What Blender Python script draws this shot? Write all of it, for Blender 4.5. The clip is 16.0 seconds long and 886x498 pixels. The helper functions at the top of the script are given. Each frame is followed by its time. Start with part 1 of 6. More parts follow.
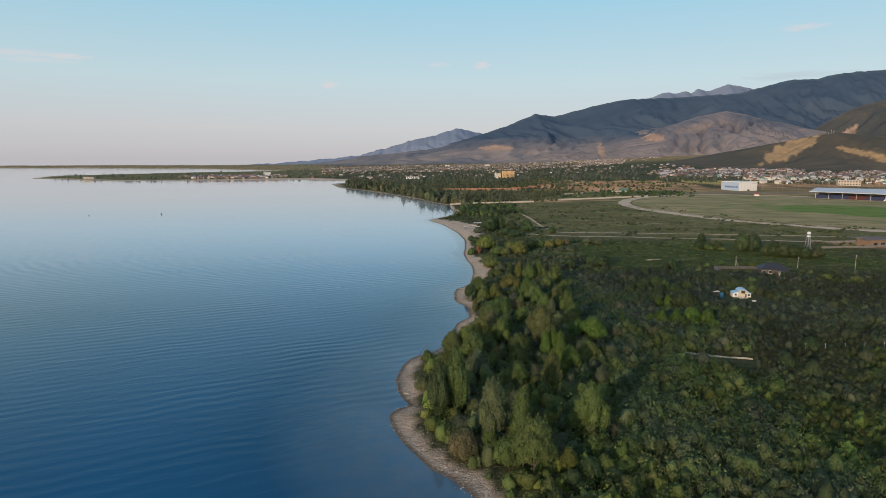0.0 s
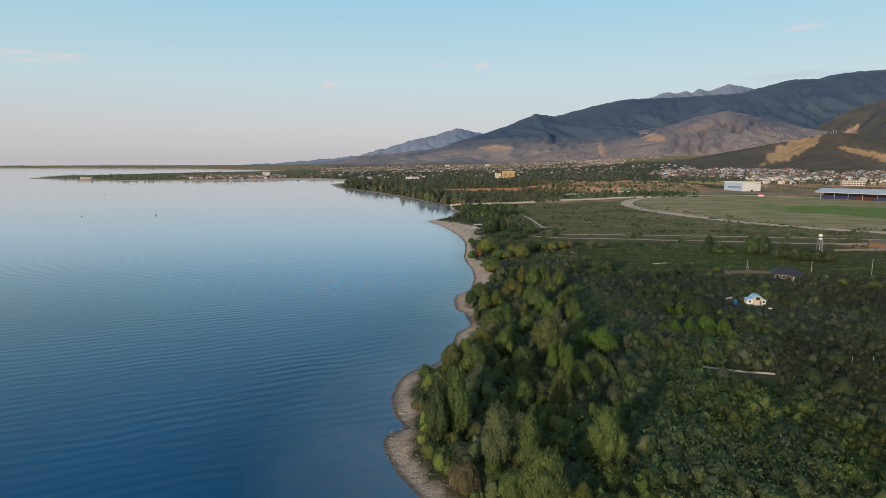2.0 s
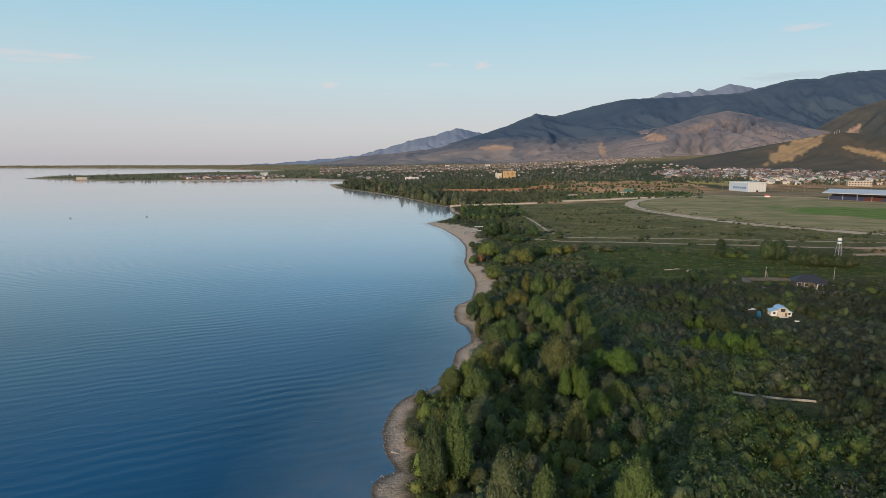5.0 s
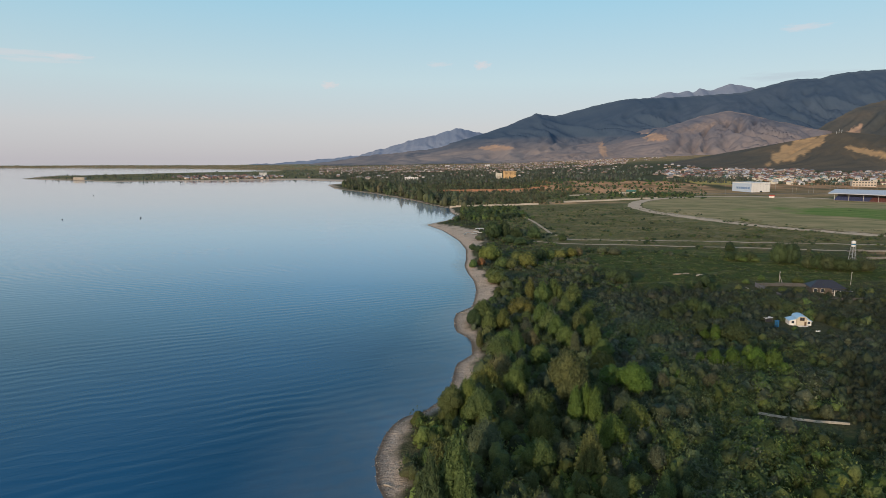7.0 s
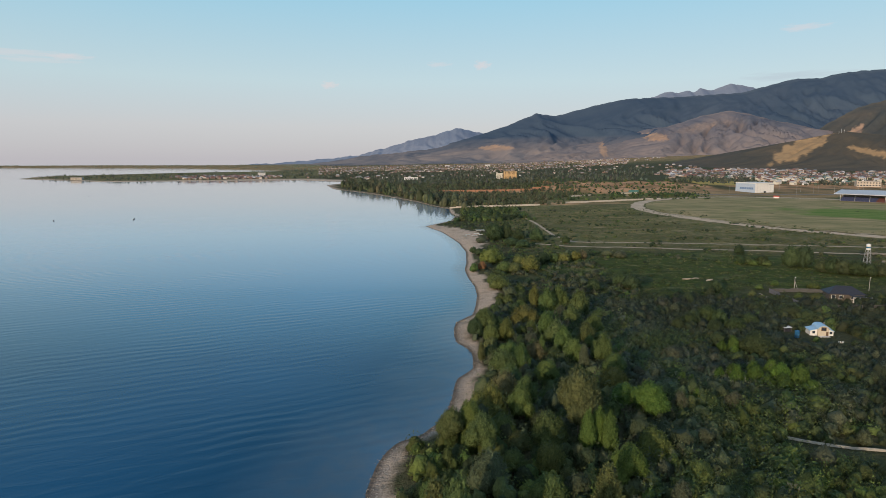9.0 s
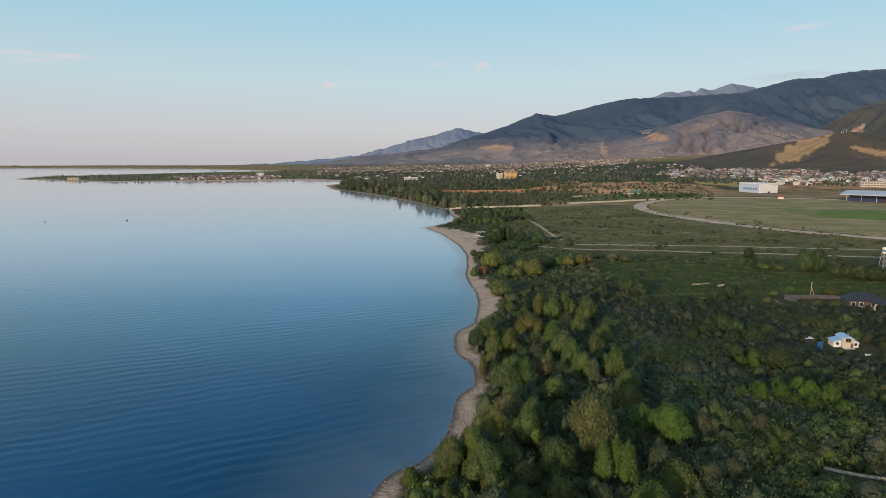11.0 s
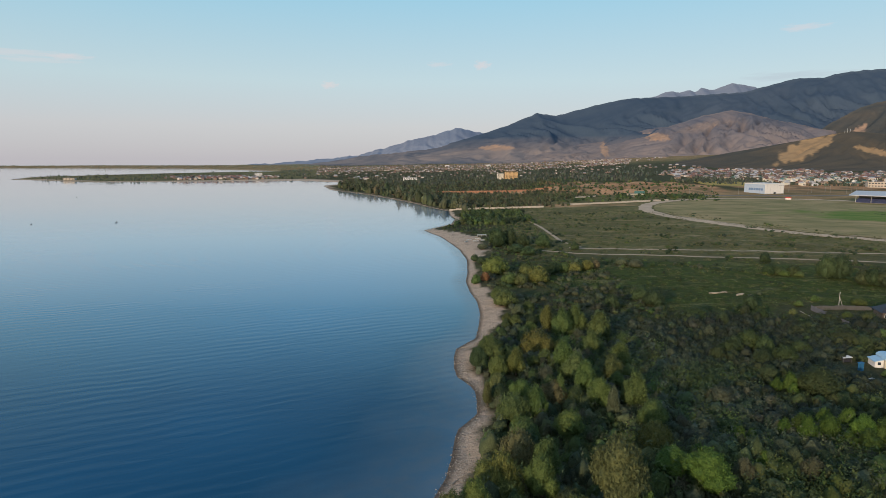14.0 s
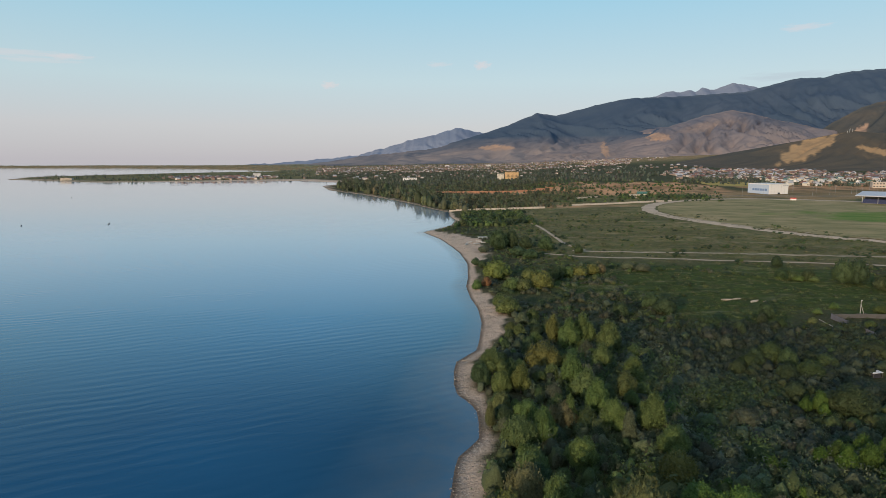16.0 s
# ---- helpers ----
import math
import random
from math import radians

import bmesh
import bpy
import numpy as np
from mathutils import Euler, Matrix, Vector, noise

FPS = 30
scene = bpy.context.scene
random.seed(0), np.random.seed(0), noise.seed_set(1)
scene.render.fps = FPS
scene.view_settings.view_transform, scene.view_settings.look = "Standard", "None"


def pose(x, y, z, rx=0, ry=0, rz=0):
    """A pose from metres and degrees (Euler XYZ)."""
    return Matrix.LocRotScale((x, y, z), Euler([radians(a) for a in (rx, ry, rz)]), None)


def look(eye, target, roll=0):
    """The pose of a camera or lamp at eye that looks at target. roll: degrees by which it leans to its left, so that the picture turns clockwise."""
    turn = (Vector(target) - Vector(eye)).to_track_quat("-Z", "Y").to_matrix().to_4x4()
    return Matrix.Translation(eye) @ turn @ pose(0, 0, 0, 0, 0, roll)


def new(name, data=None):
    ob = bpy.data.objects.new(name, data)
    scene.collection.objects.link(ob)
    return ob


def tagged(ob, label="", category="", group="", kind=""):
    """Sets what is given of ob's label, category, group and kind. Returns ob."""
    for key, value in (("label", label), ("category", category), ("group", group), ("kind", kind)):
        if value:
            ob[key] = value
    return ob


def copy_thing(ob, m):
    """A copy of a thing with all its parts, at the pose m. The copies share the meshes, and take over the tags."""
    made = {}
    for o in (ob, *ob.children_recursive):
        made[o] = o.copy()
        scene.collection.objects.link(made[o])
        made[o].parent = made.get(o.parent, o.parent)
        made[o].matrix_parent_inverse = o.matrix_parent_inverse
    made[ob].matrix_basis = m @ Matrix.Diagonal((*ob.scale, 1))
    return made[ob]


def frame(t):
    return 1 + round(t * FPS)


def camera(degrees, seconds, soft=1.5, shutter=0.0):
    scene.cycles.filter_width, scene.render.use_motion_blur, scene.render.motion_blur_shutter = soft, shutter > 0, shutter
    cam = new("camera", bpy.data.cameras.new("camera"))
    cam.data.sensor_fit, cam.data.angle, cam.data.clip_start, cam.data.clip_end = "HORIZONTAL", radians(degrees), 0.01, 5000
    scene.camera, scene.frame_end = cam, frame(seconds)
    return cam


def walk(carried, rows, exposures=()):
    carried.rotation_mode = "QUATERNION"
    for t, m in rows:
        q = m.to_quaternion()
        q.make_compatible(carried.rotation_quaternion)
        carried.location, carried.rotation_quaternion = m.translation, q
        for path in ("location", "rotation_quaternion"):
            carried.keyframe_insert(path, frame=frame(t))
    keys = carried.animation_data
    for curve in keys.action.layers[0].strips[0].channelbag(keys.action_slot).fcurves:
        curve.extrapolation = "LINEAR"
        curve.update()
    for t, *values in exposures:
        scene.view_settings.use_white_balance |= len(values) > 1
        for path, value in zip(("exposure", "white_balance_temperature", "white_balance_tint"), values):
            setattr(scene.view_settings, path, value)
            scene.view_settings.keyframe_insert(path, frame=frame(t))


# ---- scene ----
# ---- the camera, a steady flight forward along the shore ----
cam = camera(72.975, 16.0, 0.6)
SPEED, DRIFT, SINK, TILT = 5.439, 0.0201, -0.00178, 8.589
walk(cam, [(t, pose(DRIFT * SPEED * t, SPEED * t, 52 + SINK * SPEED * t, 90 - TILT, 0, 0)) for t in (0, 4, 8, 12, 16)],
     [(0, 0.0), (16, 0.0)])

# ---- sky and sun: clear evening, the sun low behind and to the side of the lake ----
SUN_AZ, SUN_EL = 212.0, 11.0          # degrees clockwise from +y, and above the horizon
world = bpy.data.worlds.new("world")
scene.world = world
world.use_nodes = True
wn, wl = world.node_tree.nodes, world.node_tree.links
sky = wn.new("ShaderNodeTexSky")
sky.sky_type, sky.sun_disc = "NISHITA", False
sky.sun_elevation, sky.sun_rotation = radians(SUN_EL), radians(SUN_AZ)
sky.altitude, sky.air_density, sky.dust_density, sky.ozone_density = 1600, 1.0, 1.5, 1.5
background = wn["Background"]
background.inputs[1].default_value = 1.08
# the clear sky of the sun's low light, warmed by dust towards the horizon
up = wn.new("ShaderNodeSeparateXYZ")
wl.new(wn.new("ShaderNodeTexCoord").outputs["Generated"], up.inputs[0])
dust = wn.new("ShaderNodeValToRGB")
for k, (at, colour) in enumerate(((0.0, (0.46, 0.445, 0.495)), (0.05, (0.535, 0.53, 0.555)), (0.12, (0.505, 0.625, 0.66)), (0.25, (0.32, 0.58, 0.72)), (0.45, (0.13, 0.36, 0.6)), (1.0, (0.11, 0.25, 0.45)))):
    stop = dust.color_ramp.elements[k] if k < 2 else dust.color_ramp.elements.new(at)
    stop.position, stop.color = at, (*colour, 1)
wl.new(up.outputs["Z"], dust.inputs[0])
dim = wn.new("ShaderNodeVectorMath")
dim.operation = "SCALE"
dim.inputs["Scale"].default_value = 0.15
wl.new(sky.outputs[0], dim.inputs[0])
blend = wn.new("ShaderNodeMix")
blend.data_type = "RGBA"
blend.inputs[0].default_value = 0.9
wl.new(dim.outputs[0], blend.inputs[6])
wl.new(dust.outputs[0], blend.inputs[7])
# the brighter, warmer half of the sky round the low sun
az, el = radians(SUN_AZ), radians(SUN_EL)
to_sun = Vector((math.sin(az) * math.cos(el), math.cos(az) * math.cos(el), math.sin(el)))
toward = wn.new("ShaderNodeVectorMath")
toward.operation = "DOT_PRODUCT"
toward.inputs[1].default_value = to_sun
wl.new(up.inputs[0].links[0].from_socket, toward.inputs[0])
spread = wn.new("ShaderNodeMapRange")
spread.interpolation_type = "SMOOTHSTEP"
for i, v in zip((1, 2, 3, 4), (-0.15, 1.0, 0.0, 1.0)):
    spread.inputs[i].default_value = v
wl.new(toward.outputs["Value"], spread.inputs[0])
warm = wn.new("ShaderNodeMix")
warm.data_type, warm.blend_type = "RGBA", "ADD"
wl.new(spread.outputs[0], warm.inputs[0])
wl.new(blend.outputs[2], warm.inputs[6])
warm.inputs[7].default_value = (0.42, 0.28, 0.14, 1)

# a few thin wisps of cloud, low over the lake and the range
clouds = warm.outputs[2]
place = up.inputs[0].links[0].from_socket
for k, (sx, sy, wide, high, lit) in enumerate(((-0.69, 0.170, 0.06, 0.005, 0.32), (-0.605, 0.163, 0.028, 0.005, 0.4), (-0.66, 0.158, 0.05, 0.004, 0.25), (-0.185, 0.118, 0.014, 0.006, 0.5), (0.062, 0.149, 0.014, 0.007, 0.5), (-0.008, 0.15, 0.02, 0.004, 0.3), (0.575, 0.208, 0.03, 0.005, 0.4), (0.56, 0.133, 0.07, 0.006, -0.35))):
    flat = wn.new("ShaderNodeMapping")
    flat.vector_type = "TEXTURE"
    way = Vector((sx, 1, sy)).normalized()
    flat.inputs["Location"].default_value = way
    flat.inputs["Rotation"].default_value = (0, 0, math.atan2(way.y, way.x) - math.pi / 2)
    flat.inputs["Scale"].default_value = (wide, 1, high)
    wl.new(place, flat.inputs[0])
    reach = wn.new("ShaderNodeVectorMath")
    reach.operation = "LENGTH"
    wl.new(flat.outputs[0], reach.inputs[0])
    fray = wn.new("ShaderNodeTexNoise")
    fray.inputs["Scale"].default_value, fray.inputs["Detail"].default_value = 1.6, 5
    wl.new(flat.outputs[0], fray.inputs["Vector"])
    body = wn.new("ShaderNodeMath")
    body.operation = "MULTIPLY_ADD"
    wl.new(fray.outputs["Fac"], body.inputs[0])
    body.inputs[1].default_value = -2.4
    wl.new(reach.outputs["Value"], body.inputs[2])
    veil = wn.new("ShaderNodeMapRange")
    for i, v in zip((1, 2, 3, 4), (-0.1, -0.9, 0.0, abs(lit))):
        veil.inputs[i].default_value = v
    wl.new(body.outputs[0], veil.inputs[0])
    put = wn.new("ShaderNodeMix")
    put.data_type = "RGBA"
    wl.new(veil.outputs[0], put.inputs[0])
    wl.new(clouds, put.inputs[6])
    put.inputs[7].default_value = (0.72, 0.62, 0.62, 1) if lit > 0 else (0.42, 0.47, 0.54, 1)
    clouds = put.outputs[2]
wl.new(clouds, background.inputs[0])

sun = new("sun", bpy.data.lights.new("sun", "SUN"))
sun.data.energy, sun.data.angle, sun.data.color = 3.5, radians(0.8), (1.0, 0.76, 0.53)
sun.matrix_world = look(to_sun * 100, (0, 0, 0))

# ---- mesh and material helpers ----
rng = np.random.default_rng(7)


def np_mesh(name, verts, faces, mats, slots=None, colours=None, smooth=False):
    """A mesh from arrays: verts (n, 3), faces (m, k); colours (n, 4) become the point colours 'tint'."""
    verts, faces = np.asarray(verts, np.float32), np.asarray(faces, np.int32)
    me = bpy.data.meshes.new(name)
    k = faces.shape[1]
    me.vertices.add(len(verts))
    me.vertices.foreach_set("co", verts.ravel())
    me.loops.add(faces.size)
    me.loops.foreach_set("vertex_index", faces.ravel())
    me.polygons.add(len(faces))
    me.polygons.foreach_set("loop_start", np.arange(0, faces.size, k, dtype=np.int32))
    me.polygons.foreach_set("loop_total", np.full(len(faces), k, np.int32))
    if slots is not None:
        me.polygons.foreach_set("material_index", np.asarray(slots, np.int32))
    me.polygons.foreach_set("use_smooth", np.full(len(faces), smooth))
    if colours is not None:
        me.attributes.new("tint", "FLOAT_COLOR", "POINT").data.foreach_set("color", np.asarray(colours, np.float32).ravel())
    me.update(calc_edges=True)
    for m in (mats if isinstance(mats, (list, tuple)) else [mats]):
        me.materials.append(m)
    return me


def part(name, bm, material, parent, label="", smooth=False):
    me = bpy.data.meshes.new(name)
    bmesh.ops.recalc_face_normals(bm, faces=bm.faces)
    if smooth:
        for face in bm.faces:
            face.smooth = True
    bm.to_mesh(me)
    bm.free()
    me.materials.append(material)
    ob = new(name, me)
    ob.parent = parent
    return tagged(ob, label)


def thing(name, x, y, z, turn, label, category, group="", kind=""):
    ob = new(name)
    ob.matrix_basis = pose(x, y, z, 0, 0, turn)
    return tagged(ob, label, category, group, kind)


def box(bm, x0, y0, z0, x1, y1, z1, bevel=0.0):
    m = Matrix.LocRotScale(((x0 + x1) / 2, (y0 + y1) / 2, (z0 + z1) / 2), None, (abs(x1 - x0), abs(y1 - y0), abs(z1 - z0)))
    made = bmesh.ops.create_cube(bm, size=1, matrix=m)["verts"]
    if bevel:
        edges = list({e for v in made for e in v.link_edges})
        bmesh.ops.bevel(bm, geom=edges, offset=bevel, segments=1, affect="EDGES")
    return bm


def boxes(*rows, bevel=0.0):
    bm = bmesh.new()
    for r in rows:
        box(bm, *r, bevel=bevel)
    return bm


def prism(outline, y0, y1):
    """A solid whose outline in x and z runs from y0 to y1."""
    bm = bmesh.new()
    a = [bm.verts.new((x, y0, z)) for x, z in outline]
    b = [bm.verts.new((x, y1, z)) for x, z in outline]
    bm.faces.new(a[::-1])
    bm.faces.new(b)
    for i in range(len(a)):
        j = (i + 1) % len(a)
        bm.faces.new((a[i], a[j], b[j], b[i]))
    return bm


def tube(bm, pts, radii, sides=6):
    pts = [Vector(p) for p in pts]
    rings = []
    for i, p in enumerate(pts):
        way = (pts[min(i + 1, len(pts) - 1)] - pts[max(i - 1, 0)]).normalized()
        a = way.orthogonal().normalized()
        b = way.cross(a)
        rings.append([bm.verts.new(p + radii[i] * (a * math.cos(2 * math.pi * k / sides) + b * math.sin(2 * math.pi * k / sides))) for k in range(sides)])
    for r, s in zip(rings, rings[1:]):
        for k in range(sides):
            bm.faces.new((r[k], r[(k + 1) % sides], s[(k + 1) % sides], s[k]))
    bm.faces.new(rings[0][::-1])
    bm.faces.new(rings[-1])
    return bm


class Mat:
    """A small wrapper to write node materials in few words."""

    def __init__(self, name, rough=0.8, spec=0.3, metal=0.0):
        self.m = bpy.data.materials.new(name)
        self.m.use_nodes = True
        self.n, self.l = self.m.node_tree.nodes, self.m.node_tree.links
        self.b = self.n["Principled BSDF"]
        self.b.inputs["Roughness"].default_value = rough
        self.b.inputs["Specular IOR Level"].default_value = spec
        self.b.inputs["Metallic"].default_value = metal

    def put(self, socket, v):
        if isinstance(v, bpy.types.NodeSocket):
            self.l.new(v, socket)
        elif isinstance(v, tuple) and len(v) == 3 and socket.type == "RGBA":
            socket.default_value = (*v, 1)
        else:
            socket.default_value = v

    def node(self, kind, **ins):
        nd = self.n.new(kind)
        for k, v in ins.items():
            self.put(nd.inputs[k.replace("_", " ")], v)
        return nd

    def coords(self, scale=(1, 1, 1), turn=0.0):
        mp = self.node("ShaderNodeMapping", Vector=self.node("ShaderNodeNewGeometry").outputs["Position"])
        mp.vector_type = "TEXTURE"
        mp.inputs["Rotation"].default_value = (0, 0, turn)
        mp.inputs["Scale"].default_value = tuple(1 / k for k in scale)
        return mp.outputs[0]

    def noise(self, scale, detail=3.0, rough=0.55, where=None, distort=0.0):
        return self.node("ShaderNodeTexNoise", Vector=where or self.coords(), Scale=scale, Detail=detail, Roughness=rough, Distortion=distort).outputs["Fac"]

    def ramp(self, v, lo, hi, a=0.0, b=1.0):
        nd = self.node("ShaderNodeMapRange", Value=v)
        for i, x in zip((1, 2, 3, 4), (lo, hi, a, b)):
            nd.inputs[i].default_value = x
        return nd.outputs[0]

    def math(self, op, a, b=0.0):
        nd = self.n.new("ShaderNodeMath")
        nd.operation = op
        self.put(nd.inputs[0], a)
        self.put(nd.inputs[1], b)
        return nd.outputs[0]

    def mix(self, fac, a, b, how="MIX"):
        nd = self.n.new("ShaderNodeMix")
        nd.data_type, nd.blend_type = "RGBA", how
        self.put(nd.inputs[0], fac)
        self.put(nd.inputs[6], a)
        self.put(nd.inputs[7], b)
        return nd.outputs[2]

    def attribute(self, name):
        nd = self.n.new("ShaderNodeAttribute")
        nd.attribute_name = name
        return nd

    def base(self, v):
        self.put(self.b.inputs["Base Color"], v)
        return self

    def bump(self, v, strength=0.4, distance=0.1):
        nd = self.node("ShaderNodeBump", Height=v, Strength=strength, Distance=distance)
        self.l.new(nd.outputs[0], self.b.inputs["Normal"])
        return self


def plain(name, colour, rough=0.7, spec=0.3, metal=0.0, spots=0.25, scale=1.5):
    """Paint, plaster, sheet or timber: one colour with dirt at two scales and a fine relief."""
    m = Mat(name, rough, spec, metal)
    dark = tuple(c * (1 - spots) for c in colour)
    n1, n2 = m.noise(scale, 4), m.noise(scale * 12, 3)
    m.base(m.mix(m.ramp(n1, 0.35, 0.7), m.mix(m.ramp(n2, 0.3, 0.75), colour, tuple(c * (1 - spots / 2) for c in colour)), dark))
    m.bump(n2, 0.15, 0.02)
    return m.m


def leaf_material(name, from_point=False, lace=0.0):
    """Leaves lit from both sides; lace cuts each spray into fine leaflets with gaps between them."""
    m = Mat(name, 0.62, 0.25)
    if from_point:
        tint = m.attribute("tint").outputs["Color"]
    else:
        tint = m.node("ShaderNodeObjectInfo").outputs["Color"]
    rnd = m.node("ShaderNodeNewGeometry").outputs["Random Per Island"]
    hsv = m.node("ShaderNodeHueSaturation", Color=tint, Value=m.ramp(rnd, 0, 1, 0.74, 1.34), Hue=m.ramp(rnd, 0, 1, 0.51, 0.49))
    # noise painted into the leaf colour as shade between the sprays
    gaps = m.ramp(m.noise(4.2, 2, 0.6), 0.36, 0.62)
    hsv = m.node("ShaderNodeHueSaturation", Color=hsv.outputs[0], Value=m.ramp(gaps, 0, 1, 0.78, 1.2), Hue=0.5)
    m.base(hsv.outputs[0])
    m.bump(m.noise(3.6, 3, 0.7), 1.0, 0.22)
    glow = m.node("ShaderNodeBsdfTranslucent", Color=hsv.outputs[0])
    both = m.node("ShaderNodeMixShader", Fac=0.22)
    m.l.new(m.b.outputs[0], both.inputs[1])
    m.l.new(glow.outputs[0], both.inputs[2])
    end = both
    if lace:
        gaps = m.ramp(m.noise(lace, 1.0, 0.5), 0.44, 0.47, 1, 0)
        end = m.node("ShaderNodeMixShader", Fac=gaps)
        m.l.new(both.outputs[0], end.inputs[1])
        m.l.new(m.n.new("ShaderNodeBsdfTransparent").outputs[0], end.inputs[2])
    m.l.new(end.outputs[0], m.n["Material Output"].inputs[0])
    return m.m


LEAF, SCRUB_LEAF = leaf_material("leaf"), leaf_material("scrub_leaf", True)
FINE_LEAF = leaf_material("fine_scrub_leaf", True, 6.5)
BARK = plain("bark", (0.24, 0.205, 0.16), 0.9, 0.1, spots=0.5, scale=3)
WHITE = plain("white_paint", (0.7, 0.69, 0.67), 0.6, spots=0.12)
HOUSE_CREAM = plain("house_cream_plaster", (0.52, 0.46, 0.36), 0.8, spots=0.2)
CREAM = plain("cream_plaster", (0.66, 0.62, 0.53), 0.8, spots=0.15)
BLUE_SHEET = plain("pale_blue_roof_sheet", (0.34, 0.52, 0.68), 0.4, 0.5, spots=0.15)
DARK_SHEET = plain("dark_roof_sheet", (0.035, 0.035, 0.045), 0.55, 0.4, spots=0.3)
BROWN = plain("brown_timber", (0.16, 0.1, 0.06), 0.8, spots=0.4)
FENCE_GREY = plain("fence_concrete", (0.105, 0.103, 0.1), 0.9, spots=0.3, scale=0.8)
GREY_WALL = plain("grey_concrete", (0.2, 0.19, 0.175), 0.9, spots=0.3, scale=0.6)
PALE_WALL = plain("pale_concrete", (0.52, 0.46, 0.39), 0.9, spots=0.25, scale=0.3)
GLASS_DARK = plain("window_glass", (0.03, 0.04, 0.055), 0.1, 0.6, spots=0.1)
BLUE_PANE = plain("blue_window_strip", (0.16, 0.25, 0.42), 0.25, 0.5, spots=0.2)
BLUE_PAINT = plain("blue_paint", (0.03, 0.14, 0.28), 0.5, spots=0.2)
RED_PAINT = plain("red_paint", (0.42, 0.06, 0.05), 0.6, spots=0.2)
STEEL = plain("galvanised_steel", (0.45, 0.46, 0.47), 0.45, 0.5, 0.6, spots=0.2)
GREEN_SHEET = plain("green_roof_sheet", (0.09, 0.2, 0.15), 0.5, spots=0.2)
OCHRE = plain("ochre_plaster", (0.6, 0.4, 0.2), 0.85, spots=0.15, scale=0.2)
STAND_BLUE = plain("blue_seats", (0.035, 0.05, 0.13), 0.6, spots=0.3)
STAND_RED = plain("red_seats", (0.1, 0.035, 0.035), 0.6, spots=0.3)
WOOD_POLE = plain("weathered_pole", (0.42, 0.4, 0.37), 0.85, spots=0.3)
DRIFT_WOOD = plain("driftwood", (0.38, 0.33, 0.27), 0.9, spots=0.3)

# ---- the lie of the land ----
SHORE = np.array([(60, -900), (40, -300), (30, 0), (14, 66), (4.5, 86.6), (1.5, 91), (-2.3, 95), (-4.9, 99.5), (-7.8, 105), (-10.2, 111.5), (-11.1, 116), (-10, 119),
                  (-6.9, 121.2), (-8.2, 123.4), (-10, 128), (-11.2, 136), (-10.5, 144.5), (-9, 150), (-7.2, 153.4), (-3.4, 155.8), (0, 161.5), (1.8, 167.3), (2.9, 174), (3.5, 180),
                  (4.4, 185.5), (6.2, 188.5), (8.5, 192.5), (8.8, 199), (8.7, 205), (7, 209.8), (5, 213.5), (4.2, 220), (4.4, 228), (5, 235), (8.2, 240.5), (11, 245), (12.3, 254.5), (14, 272),
                  (14, 290), (12, 307.5), (11.2, 327), (12.8, 347), (13.8, 381), (11, 415), (7, 438), (0, 473), (-12.5, 510), (8, 553), (12, 591), (8, 625), (7, 671), (-9, 705), (-32, 774), (-68, 858)], float)
FAR_SHORE = np.array([(-110, 946), (-185, 1074), (-231, 1240), (-190, 1364), (-346, 1512), (-611, 1440), (-766, 1398), (-1115, 1598), (-1157, 1805),
                      (-951, 2238), (-628, 2543), (-1396, 3250), (-2561, 3450), (-3600, 3500), (-3600, 3900), (-1500, 4000), (-1100, 4600), (-1100, 9000),
                      (12000, 9000), (12000, -900)], float)
COAST = np.vstack([SHORE, FAR_SHORE])


def inland(x, y):
    """Distance to the waterline, positive on land."""
    x, y = np.atleast_1d(np.asarray(x, float)), np.atleast_1d(np.asarray(y, float))
    best, inside = np.full(x.shape, 1e18), np.zeros(x.shape, bool)
    for (ax, ay), (bx, by) in zip(COAST, np.roll(COAST, -1, 0)):
        dx, dy = bx - ax, by - ay
        k = np.clip(((x - ax) * dx + (y - ay) * dy) / (dx * dx + dy * dy), 0, 1)
        best = np.minimum(best, (x - ax - k * dx) ** 2 + (y - ay - k * dy) ** 2)
        if dy:
            inside ^= ((ay > y) != (by > y)) & (x < dx * (y - ay) / dy + ax)
    return np.where(inside, 1, -1) * np.sqrt(best)


def waves(x, y, scale, seed=0, octaves=4):
    """Smooth value noise made of turned sine sums, from -1 to 1 or so."""
    r = np.random.default_rng(100 + seed)
    total = np.zeros(np.shape(x))
    for o in range(octaves):
        for _ in range(3):
            a, p, q = r.uniform(0, 6.28, 3)
            f = 2 ** o / scale * r.uniform(0.8, 1.25)
            total += np.sin((x * np.cos(a) + y * np.sin(a)) * f * 6.28 + p + 1.5 * np.sin((y * np.cos(a) - x * np.sin(a)) * f * 3.1 + q)) * 0.5 ** o / 2.4
    return total


